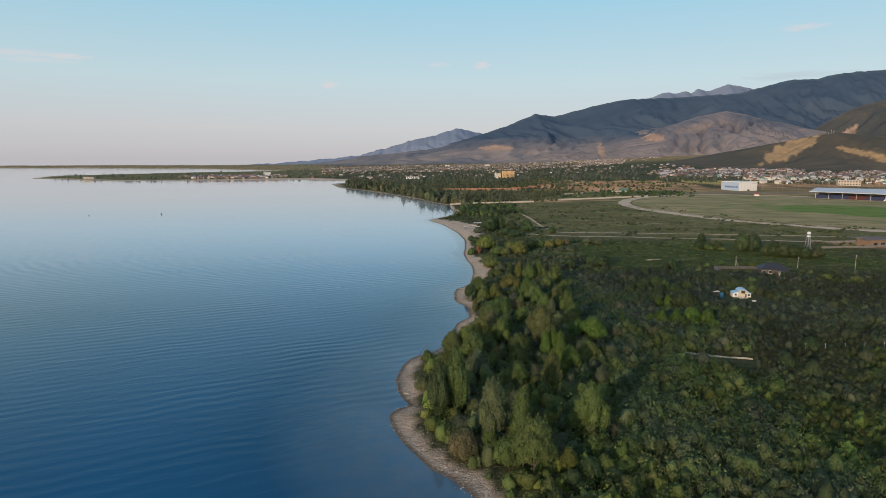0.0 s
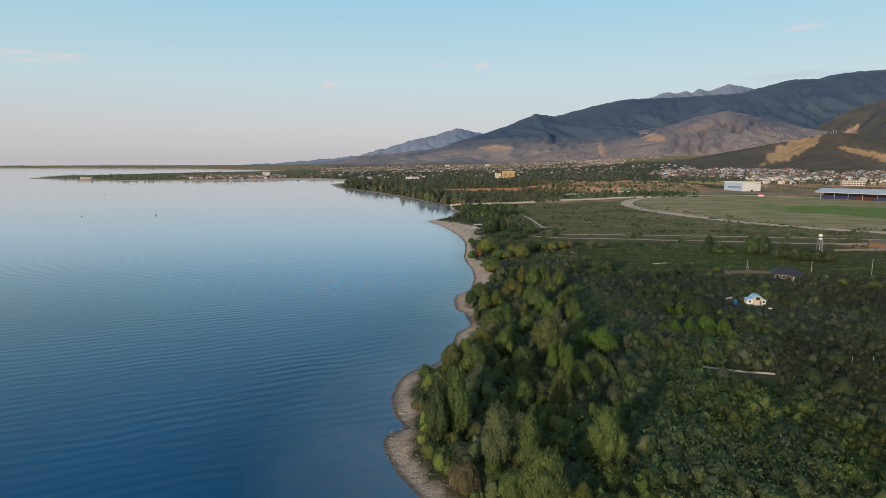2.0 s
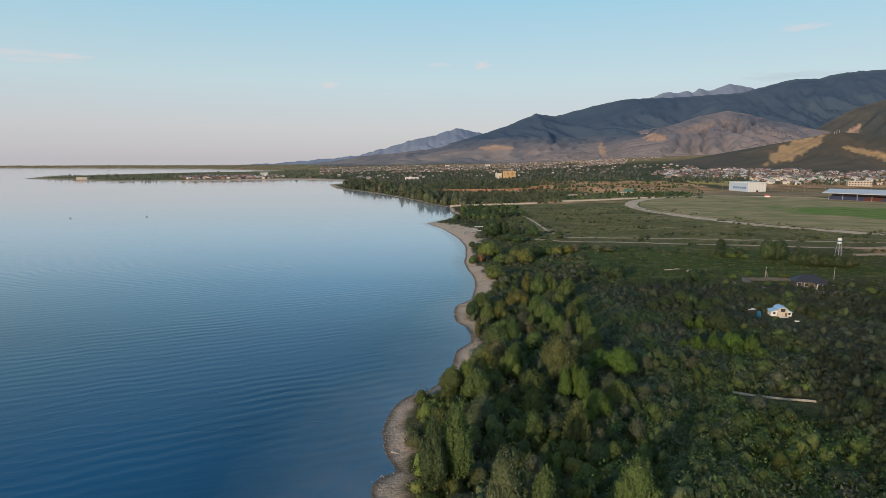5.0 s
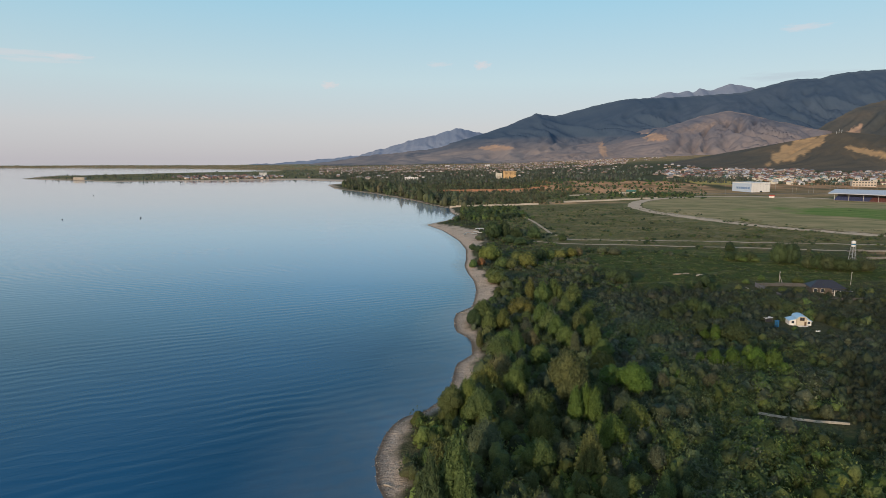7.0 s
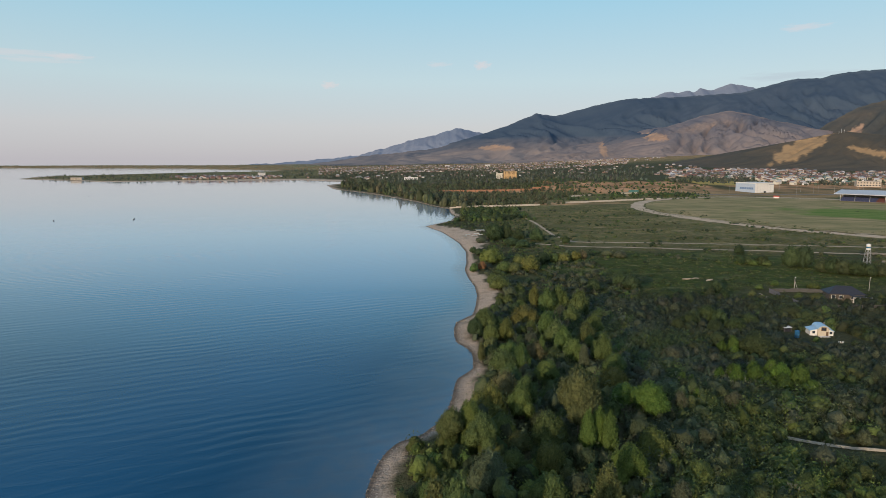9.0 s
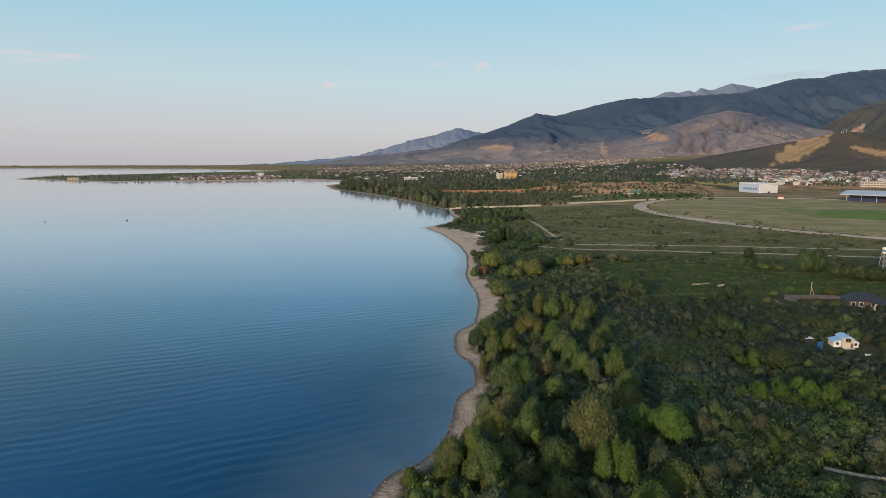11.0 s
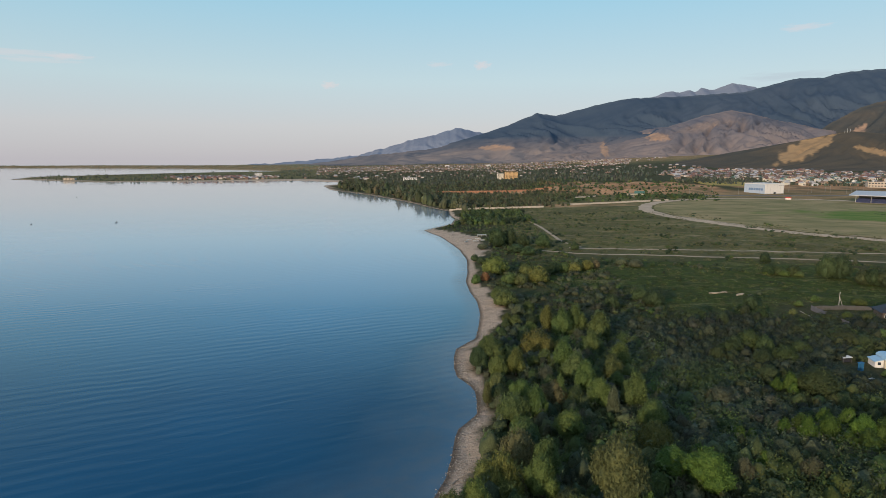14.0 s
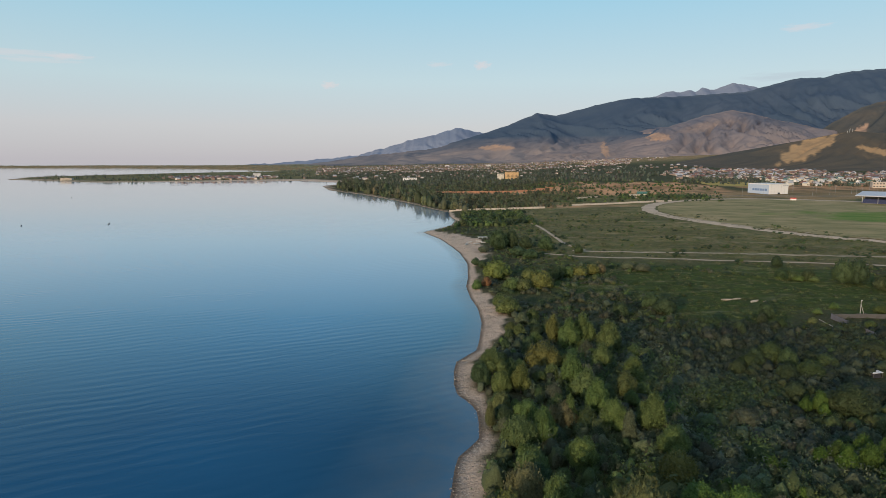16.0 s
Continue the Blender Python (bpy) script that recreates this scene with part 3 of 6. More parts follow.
ribbon("race_track", OVAL, 13, RAKED, "pale dirt race track round a field", 0.35, True, "track")
ribbon("track_rail_path", [(205, 610), (225, 545), (250, 492), (278, 458), (320, 420), (420, 350)], 3, DUST, "pale gravel path beside the race track", 0.3)
ribbon("dirt_road", [(73.8, 416.0), (91.3, 411.2), (124.3, 408.7), (163.1, 404.4), (235.0, 392.7), (320.4, 379.1)], 3.4, DUST, "pale rutted dirt road over dry grass", 0.2)
ribbon("dirt_track", [(56.3, 406.3), (68.0, 398.5), (81.6, 393.2), (110.7, 389.3), (145.7, 382.0), (175.8, 377.2), (216.5, 367.5), (291.3, 355.8)], 3.0, DUST, "narrow worn dirt track through grass", 0.2)
ribbon("foot_path", [(71.9, 560.7), (74.3, 520.9), (74.8, 475.2), (75.1, 439.3), (81.6, 418.0)], 2.4, DUST, "sandy footpath through meadow", 0.25, category="path")
ribbon("sandy_clearing", [(64, 152.3), (68, 150), (72, 148.4), (75, 147.6), (79, 147)], 0.46, plain("trodden_clay", (0.42, 0.375, 0.3), 0.95, 0.1, spots=0.35), "bare pale strip of trodden earth in scrub", 0.5, category="path", step=1)
for k, (x, y, wide) in enumerate(((105.2, 299.2, 2.6), (108.8, 300.2, 1.8), (113.3, 296.5, 2.8), (116.9, 295.6, 1.5))):
    bm = bmesh.new()
    bmesh.ops.create_icosphere(bm, subdivisions=3, radius=1)
    for v in bm.verts:
        v.co *= 1 + 0.16 * math.sin(3 * v.co.x + k) * math.cos(4 * v.co.y - k) + 0.05 * math.sin(9 * v.co.x + 7 * v.co.y)
        v.co = Vector((v.co.x * wide, v.co.y * 0.8, v.co.z * 0.32))
    heap = thing("earth_mound", x, y, ground_z(x, y), 20 * k, "low pale heap of bare earth in the meadow", "mound", "mounds in the meadow")
    part("heap", bm, RAKED, heap, "", True)
ribbon("forest_path", [(38.5, 196), (37.5, 191), (39, 186), (40, 181)], 1.3, DUST, "trodden earth path between trees", 0.12, category="path", step=2)
field = Mat("stubble", 0.95, 0.1)
field.base(field.mix(field.ramp(field.noise(0.08, 4), 0.35, 0.65), (0.42, 0.31, 0.09), (0.34, 0.27, 0.1)))
ribbon("stubble_field", [(420, 1085), (455, 1082), (500, 1092), (535, 1110)], 80, field.m, "yellow stubble field before the town", 1.2, category="field", step=10)
turf = Mat("infield_turf", 0.95, 0.1)
fresh = turf.ramp(turf.math("ADD", turf.attribute("tint").outputs["Fac"], turf.math("MULTIPLY", turf.noise(0.03, 5, 0.6), 0.8)), 0.55, 1.0)
dull = turf.mix(turf.ramp(turf.noise(0.05, 5, 0.65, turf.coords((0.5, 1, 1), -0.4)), 0.38, 0.64), (0.2, 0.18, 0.075), (0.37, 0.275, 0.14))
bright = turf.mix(turf.ramp(turf.noise(0.09, 5, 0.7, turf.coords((0.5, 1, 1), -0.4)), 0.35, 0.68), (0.1, 0.168, 0.03), (0.19, 0.22, 0.06))
turf.base(turf.mix(fresh, dull, bright))
turf.bump(turf.noise(0.6, 5, 0.7), 0.6, 0.4)
rim = np.array([tuple(q) for q in curve_points(OVAL, 14, True)[:-1]])
heart = rim.mean(0)
verts = np.concatenate([heart + (rim - heart) * k for k in np.linspace(0.0005, 0.955, 24)])
verts = np.column_stack([verts, land(verts[:, 0], verts[:, 1]) + 0.22])
n = len(rim)
i, j = np.meshgrid(np.arange(23), np.arange(n), indexing="ij")
faces = np.stack([i * n + j, i * n + (j + 1) % n, (i + 1) * n + (j + 1) % n, (i + 1) * n + j], -1).reshape(-1, 4)
tagged(new("track_infield", np_mesh("track_infield", verts, faces, turf.m, colours=np.repeat(patch(verts[:, 0], verts[:, 1], 430, 550, 155, 82, -0.72, 0.5)[:, None], 4, 1), smooth=True)), "patchy green and straw-coloured field inside the race track", "field", kind="structure")
ribbon("town_road", [(300, 870), (420, 880), (560, 880), (800, 930), (1100, 1000)], 9, GREY_WALL, "grey asphalt road past the town", 0.4)


# ---- trees ----
def leaf_cards(points, outward, size, r, jitter=0.6, along=None, stretch=1.0):
    """A three-sided leaf spray at every point, turned mostly outward and drawn out along its twig."""
    n = len(points)
    a = outward + jitter * r.normal(size=(n, 3))
    a /= np.linalg.norm(a, axis=1, keepdims=True) + 1e-9
    b = r.normal(size=(n, 3)) if along is None else along + 0.45 * r.normal(size=(n, 3))
    b -= a * (a * b).sum(1, keepdims=True)
    b /= np.linalg.norm(b, axis=1, keepdims=True) + 1e-9
    c = np.cross(a, b)
    s = size * r.uniform(0.55, 1.35, (n, 1))
    b, c = b * s * stretch, c * s * r.uniform(0.5, 0.85, (n, 1))
    verts = np.stack([points - 0.7 * b - 0.9 * c, points - 0.5 * b + c, points + 1.2 * b], 1).reshape(-1, 3)
    return verts, np.arange(3 * n).reshape(-1, 3)


def crown_lobes(shape, h, w, r):
    """The rounded masses of a crown of height h and width w: centre, half width, reach up, reach down, how pointed."""
    out = []

    def lobe(a, off, z, half, up, down, point):
        out.append((off * w * math.cos(a), off * w * math.sin(a), z * h, half * w, up * h, down * h, point))

    turn = r.uniform(0, 6.28)
    if shape == "poplar":
        lobe(0, 0, 0.5, 0.33, 0.5, 0.4, 0.16)
        for k in range(5):
            lobe(turn + k * 1.26 + r.normal(0, 0.2), r.uniform(0.2, 0.28), r.uniform(0.32, 0.56), r.uniform(0.2, 0.27), r.uniform(0.24, 0.36), r.uniform(0.22, 0.3), 0.12)
    elif shape == "slim":
        lobe(0, 0, 0.52, 0.4, 0.48, 0.4, 0.2)
        for k in range(3):
            lobe(turn + k * 2.1, 0.22, r.uniform(0.3, 0.5), 0.28, r.uniform(0.2, 0.3), 0.24, 0.15)
    elif shape == "broad":
        lobe(0, 0, 0.62, 0.33, 0.38, 0.32, 0.05)
        for k in range(7):
            lobe(turn + k * 0.9 + r.normal(0, 0.2), r.uniform(0.2, 0.31), r.uniform(0.38, 0.64), r.uniform(0.18, 0.26), r.uniform(0.17, 0.27), r.uniform(0.15, 0.24), 0.05)
    elif shape == "dome":
        lobe(0, 0, 0.36, 0.42, 0.62, 0.34, 0.12)
        for k in range(6):
            lobe(turn + k * 1.05 + r.normal(0, 0.2), r.uniform(0.22, 0.32), r.uniform(0.24, 0.42), r.uniform(0.18, 0.25), r.uniform(0.28, 0.44), 0.25, 0.12)
    else:
        lobe(0, 0, 0.34, 0.4, 0.62, 0.34, 0.15)
        for k in range(4):
            lobe(turn + k * 1.57 + r.normal(0, 0.3), r.uniform(0.2, 0.3), r.uniform(0.2, 0.36), r.uniform(0.2, 0.28), r.uniform(0.3, 0.5), 0.22, 0.2)
    return np.array(out)


def unit_ball(detail):
    bm = bmesh.new()
    bmesh.ops.create_icosphere(bm, subdivisions=detail, radius=1)
    ball = np.array([v.co[:] for v in bm.verts]), np.array([[v.index for v in f.verts] for f in bm.faces])
    bm.free()
    return ball


BALL, MID_BALL, FINE_BALL = unit_ball(1), unit_ball(2), unit_ball(3)
TUFTS = {"poplar": (80, 0.3), "slim": (70, 0.3), "broad": (56, 0.32), "dome": (80, 0.24), "bush": (40, 0.28)}


def tree_model(shape, h, w, n, seed, leaf=0.17, ball=FINE_BALL):
    """One tree at the origin: a trunk with limbs, and a crown of rounded masses set with leafy tufts."""
    r = np.random.default_rng(seed)
    lobes = crown_lobes(shape, h, w, r)
    root = tagged(new(shape + "_tree"), "tree", "tree")
    bm = bmesh.new()
    base = 0.018 * h + 0.05
    tube(bm, [(0, 0, -0.3), (0.02 * h, 0, h * 0.2), (0.01 * h, 0.02 * h, h * 0.5), (0, 0, h * 0.85)], [base, base * 0.8, base * 0.5, base * 0.12], 7)
    for q in lobes[1:]:
        tube(bm, [(0.015 * h, 0.005 * h, h * 0.18), (q[0] * 0.6, q[1] * 0.6, q[2] * 0.8), (q[0], q[1], q[2] + 0.6 * q[4])], [base * 0.5, base * 0.3, base * 0.06], 5)
    part("trunk", bm, BARK, root, "pale grey-brown trunk with limbs", True)
    many, proud = TUFTS[shape]
    share = lobes[:, 3] * (lobes[:, 4] + lobes[:, 5])
    verts, faces, count = [], [], 0

    def shell(u, q, tufts):
        # where direction u meets the lobe's uneven surface, and which tuft it lies on
        near = u @ tufts.T
        best = near.argmax(1)
        swell = 1 - proud + proud * np.exp((near.max(1) - 1) * many / 4)
        narrow = 1 - q[6] * np.clip(u[:, 2], 0, 1) ** 1.3
        size = np.stack([q[3] * narrow, q[3] * narrow, np.where(u[:, 2] > 0, q[4], q[5])], 1)
        return u * size * swell[:, None], tufts[best], size

    for i, q in enumerate(lobes):
        tufts = r.normal(size=(many if i == 0 else many // 2, 3))
        tufts /= np.linalg.norm(tufts, axis=1, keepdims=True)
        m = int(n * 1.3 * share[i] / share.sum())
        u = r.normal(size=(m, 3)) + (0, 0, 0.15)
        u /= np.linalg.norm(u, axis=1, keepdims=True)
        pos, tip, size = shell(u, q, tufts)
        out = u / size
        out /= np.linalg.norm(out, axis=1, keepdims=True)
        out = out + 1.5 * (u - tip)
        out /= np.linalg.norm(out, axis=1, keepdims=True)
        pos = q[:3] + pos * r.uniform(0.9, 1.1, (m, 1)) * np.where(r.random((m, 1)) < 0.1, 1.1, 1)
        hidden = np.zeros(m, bool)
        for j, o in enumerate(lobes):
            if j != i:
                d = pos - o[:3]
                hidden |= ((d / np.stack([np.full(m, o[3]), np.full(m, o[3]), np.where(d[:, 2] > 0, o[4], o[5])], 1)) ** 2).sum(1) < 0.5
        hidden |= pos[:, 2] < 0.06 * h
        pos, out = pos[~hidden], out[~hidden]
        v, f = leaf_cards(pos, out + (0, 0, 0.25), leaf, r, 0.75, 0.9 * out + (0, 0, 0.7), 1.3)
        verts.append(v)
        faces.append(f + count)
        count += len(v)
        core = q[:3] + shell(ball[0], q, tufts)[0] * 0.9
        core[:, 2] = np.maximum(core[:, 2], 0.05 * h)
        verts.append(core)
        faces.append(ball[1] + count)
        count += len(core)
    crown = new("crown", np_mesh("crown", np.concatenate(verts), np.concatenate(faces), LEAF, smooth=True))
    crown.parent = root
    return root, h, w


MODELS = {
    "poplar": [tree_model("poplar", 11, 5.5, 4000, 1), tree_model("poplar", 10, 6, 4000, 2), tree_model("poplar", 11, 5, 3800, 3)],
    "slim": [tree_model("slim", 9, 4.5, 3000, 4), tree_model("slim", 9, 5, 3200, 5)],
    "broad": [tree_model("broad", 9, 8, 6300, 6, 0.145), tree_model("broad", 8, 8, 6300, 7, 0.145), tree_model("broad", 9, 7.5, 6000, 8, 0.145)],
    "dome": [tree_model("dome", 6, 7, 3700, 9), tree_model("dome", 6.5, 6.5, 3700, 10), tree_model("dome", 5.5, 7.5, 3900, 11)],
    "bush": [tree_model("bush", 3.5, 4, 1500, 12, 0.15), tree_model("bush", 3, 4.4, 1600, 13, 0.15), tree_model("bush", 4, 3.6, 1500, 14, 0.15)],
}
FAR_MODELS = {k: [tree_model(k, h, w, n, 30 + i, leaf, MID_BALL) for i, (h, w) in enumerate(sizes)] for k, n, leaf, sizes in (
    ("poplar", 1500, 0.26, ((11, 5.5), (10, 6))), ("slim", 1000, 0.26, ((9, 4.5),)), ("broad", 1800, 0.26, ((9, 8), (8, 8))),
    ("dome", 1600, 0.24, ((6, 7), (6.5, 6.5), (5.5, 7.5))), ("bush", 500, 0.22, ((3.5, 4), (3, 4.4))))}
PLANTED = []
GREEN, DEEP, YELLOW, BRIGHT = (0.082, 0.122, 0.036), (0.044, 0.07, 0.029), (0.105, 0.13, 0.034), (0.062, 0.112, 0.02)
OLIVE, GREY, DRY, RUST, GOLD, AMBER = (0.09, 0.116, 0.039), (0.086, 0.1, 0.058), (0.12, 0.115, 0.055), (0.22, 0.11, 0.05), (0.115, 0.125, 0.034), (0.128, 0.128, 0.036)


def plant(shape, x, y, h, w, colour, label, group="shore trees", name=None, shade=0.28):
    if name in ("dark_tree", "field_bush") and 60 < x < 112 and 214 < y < 275:
        h, w = 0.75 * h, 0.66 * w
    kinds = (MODELS if y < 262 else FAR_MODELS)[shape]
    root, h0, w0 = kinds[int(rng.integers(len(kinds)))]
    m = pose(x, y, ground_z(x, y) - 0.05, 0, 0, rng.uniform(0, 360)) @ Matrix.Diagonal((w / w0, w / w0, h / h0, 1))
    ob = copy_thing(root, m)
    if name:
        ob.name = name
    tagged(ob, label, "tree" if shape != "bush" else "bush", group)
    k = rng.uniform(1 - shade, 1 + shade)
    for o in ob.children:
        if o.name.startswith("crown"):
            o.color = (*(c * k * rng.uniform(0.93, 1.07) for c in colour), 1)
    PLANTED.append((x, y, w))
    return ob


LIT, PALE, BROWNING, SPRING = (0.078, 0.108, 0.034), (0.094, 0.118, 0.055), (0.08, 0.102, 0.036), (0.085, 0.145, 0.03)
POPLARS = [
    (GREEN, 2.7, 114, 14.9, 5.1), (DEEP, -0.8, 112, 13.2, 4.4), (GREEN, 0.8, 116, 10.6, 4.1), (OLIVE, 23.9, 126, 9.4, 4.2),
    (SPRING, 25.9, 146, 8.2, 2.8), (SPRING, 28.1, 147.5, 8.3, 2.9), (SPRING, 29.6, 146, 8.2, 2.8), (YELLOW, 18.9, 213, 7.2, 4.2),
    (GOLD, 31.8, 246, 9.0, 4.2), (GREEN, 35.1, 241, 9.3, 5.6), (GREEN, 39.8, 245, 9.3, 6.1), (OLIVE, 45.6, 240, 9.0, 6.6),
    (GREEN, 30.5, 215, 8.3, 5.3), (OLIVE, 31.7, 206, 8.3, 5.5), (GREEN, 32.4, 200, 8.3, 4.6), (GREEN, 26.1, 196, 6.8, 2.3),
    (OLIVE, 40.0, 207, 7.0, 5.3), (GREY, 35.0, 188, 6.8, 2.4), (GREEN, 17.8, 164, 8.2, 4.1), (GREEN, 40.5, 192, 8.4, 5.1),
    (OLIVE, 10.8, 196, 5.6, 1.9), (GREEN, 8.1, 100, 5.1, 2.6), (GREEN, 44.6, 216, 7.3, 5.4), (OLIVE, 39.3, 224, 7.5, 5.1)]
LEAFY_TREES = [
    (LIT, 26.4, 101.5, 12.0, 6.0), (LIT, 14.8, 90, 10.9, 6.6), (LIT, 13.9, 100.5, 11.4, 3.6), (PALE, 8.8, 101, 13.0, 5.2),
    (YELLOW, 20.6, 92, 4.4, 2.8), (BROWNING, 25.9, 153, 13.4, 7.8), (YELLOW, 5.9, 152, 8.1, 5.1), (OLIVE, 2.5, 150, 7.7, 4.7),
    (OLIVE, 7.7, 146, 8.2, 5.5), (OLIVE, 0.1, 118, 12.0, 4.2), (SPRING, 41.4, 160, 8.0, 6.7), (SPRING, 29.6, 135, 7.6, 5.0),
    (GREEN, 24.4, 178, 6.6, 5.1), (GREEN, 40.8, 182, 6.5, 5.3), (SPRING, 38.0, 165, 5.7, 5.5), (GREEN, 13.4, 222, 7.4, 6.2),
    (GREEN, 15.9, 158, 8.7, 4.8), (GREEN, 33.4, 192, 7.2, 4.5)]
WILLOWS = [
    (YELLOW, 10.3, 160, 7.4, 7.3), (GREEN, 12.0, 152, 5.7, 4.6), (YELLOW, 18.5, 140, 6.0, 4.7), (YELLOW, 36.6, 144, 6.3, 5.4),
    (OLIVE, 15.3, 188, 6.1, 6.4), (GOLD, 26.1, 228, 7.0, 8.7), (GREEN, 15.6, 174, 7.2, 5.5), (DRY, 13.7, 167, 8.2, 6.1),
    (GOLD, 10.3, 159, 8.9, 4.3), (AMBER, 38.3, 174, 6.2, 5.9), (GREEN, 14.8, 214, 5.2, 4.5), (DEEP, 10.5, 219, 5.6, 4.7),
    (DRY, 3.6, 98, 5.1, 4.9), (GREEN, 11.0, 95, 5.2, 4.8), (GREY, 3.3, 108, 3.0, 4.7), (GREEN, 26.2, 91, 4.0, 2.8),
    (GREEN, 16.8, 131, 5.8, 5.3), (OLIVE, 14.0, 150, 3.0, 5.7), (GREY, 8.0, 135, 6.8, 6.0), (GREEN, 19.9, 150, 6.6, 5.6),
    (DEEP, 16.2, 170, 6.4, 5.2), (DRY, 25.0, 196, 5.6, 5.2), (GREEN, 20.0, 190, 6.9, 4.5)]
DARK_TREES = [
    (165, 327, 12.3, 10.6), (171, 327, 12.7, 11.2), (33, 423, 13.5, 14.8), (41, 427, 12.5, 9.8), (49, 425, 8.8, 9.8),
    (59, 417, 9.7, 11.5), (50, 337, 6.8, 8.3), (75, 407, 5.4, 6.3), (86, 228, 7.6, 9.7), (87, 254, 7.1, 8.2),
    (106, 275, 6.0, 6.7), (75, 279, 7.3, 10.0), (73, 287, 6.3, 8.2), (59, 275, 6.3, 6.9), (159, 365, 6.6, 6.8)]
BRIGHT_TREES = [
    (73, 176, 7.6, 9.3), (78, 173, 7.5, 10.2), (67, 178, 5.6, 5.6), (55, 167, 4.9, 4.5), (55, 177, 5.2, 5.0),
    (66, 179, 6.7, 7.0), (74, 181, 6.8, 7.3), (76, 200, 5.8, 6.3), (44, 167, 5.2, 6.9)]
BUSH_ROWS = [
    (145, 336, 5.5, 6.9), (150, 336, 5.0, 7.5), (155, 334, 5.5, 7.5), (175, 313, 8.8, 9.2), (178, 310, 8.5, 9.2),
    (182, 307, 7.7, 10.4), (186, 305, 6.9, 9.8), (193, 306, 7.2, 10.6), (172, 315, 7.2, 7.4), (103, 261, 5.8, 6.9),
    (101, 268, 5.4, 6.2), (112, 235, 4.7, 8.6), (116, 233, 4.1, 7.7), (78, 228, 7.1, 9.0), (71, 222, 6.1, 7.5),
    (81, 219, 6.8, 9.4), (92, 228, 6.3, 8.0)]
for colour, x, y, h, wd in POPLARS:
    plant("poplar" if wd > 4 else "slim", x, y, h, 1.2 * wd, colour, "tall upright poplar in full green leaf", name="poplar_tree", shade=0.1)
for colour, x, y, h, wd in LEAFY_TREES:
    plant("broad" if wd > 4.2 else "slim", x, y, h, 1.22 * wd, colour, "egg-shaped tree with browning yellow leaves" if colour == BROWNING else "fresh green leafy tree in the shore belt" if colour == SPRING else "yellow-green leafy tree with a pale trunk", name="leafy_tree", shade=0.1)
for colour, x, y, h, wd in WILLOWS:
    plant("dome", x, y, h, 1.15 * wd, colour, "dry brownish willow with thin foliage" if colour == DRY else "round-crowned green willow in dense scrub", name="willow_tree", shade=0.12)
WILLOW_ROWS = [
    (YELLOW, 24.4, 340.1, 8.3, 10.6), (RUST, 19.2, 324.9, 4.1, 3.7), (GREEN, 15.3, 320.6, 4.3, 3.7), (GREEN, 28.9, 317.8, 5.1, 6.7),
    (OLIVE, 33.2, 315.1, 4.8, 5.4), (GOLD, 40.9, 319.2, 7.4, 8.8), (OLIVE, 37.8, 335.4, 5.4, 5.5), (YELLOW, 52.0, 341.8, 5.2, 5.6),
    (OLIVE, 56.2, 341.8, 4.6, 5.1), (GOLD, 60.7, 341.8, 4.9, 6.2), (AMBER, 67.4, 346.7, 5.0, 5.7), (DRY, 72.4, 350.1, 4.4, 4.0),
    (DEEP, 17.9, 376.1, 3.8, 4.1), (DEEP, 20.4, 366.3, 4.0, 4.2), (OLIVE, 23.5, 283.0, 6.0, 7.7), (GREEN, 21.5, 290.6, 5.1, 4.7),
    (GREY, 87.2, 358.9, 3.9, 5.9), (GREY, 92.7, 355.3, 3.9, 6.4), (GREY, 24.0, 414.3, 3.8, 5.6), (DEEP, 47.0, 390.9, 5.0, 7.8),
    (DEEP, 41.5, 399.9, 5.2, 8.0)]
for colour, x, y, h, wd in WILLOW_ROWS:
    plant("dome", x, y, h, 1.2 * wd, tuple(1.08 * c for c in colour), "rusty-brown withered willow shrub" if colour == RUST else "round yellowing willow shrub behind the beach", name="willow_shrub", shade=0.12)
for k, (x, y, h, wd) in enumerate(DARK_TREES):
    plant("dome", x, y, h * 0.9, wd * 0.82, DEEP, "dense dark green tree on the plain", "trees on the plain", "dark_tree")
for x, y, h, wd in ((83, 200, 6.6, 9.5), (87, 220, 5.1, 7.0), (84, 232, 5.2, 7.0), (82, 261, 4.6, 8.5), (76, 226, 4.1, 6.0), (94, 226, 4.4, 6.4)):
    plant("dome", x, y, h, wd, (0.048, 0.07, 0.026), "dense dark green tree standing in grey scrub", "trees in the scrub", "scrub_tree", 0.12)
for k, (x, y, h, wd) in enumerate(BRIGHT_TREES):
    for i in range(3):
        a = 2.1 * i + k
        plant(("broad", "dome", "poplar")[(i + k) % 3], x + 0.3 * wd * math.cos(a), y + 0.3 * wd * math.sin(a), h * (0.82, 0.66, 0.58)[i], wd * (0.5, 0.46, 0.4)[i], tuple((1.15, 1.0, 0.8)[(i + k) % 3] * c for c in BRIGHT),
              "bright fresh green tree above grey scrub", "trees in the scrub", "bright_tree", 0.15)


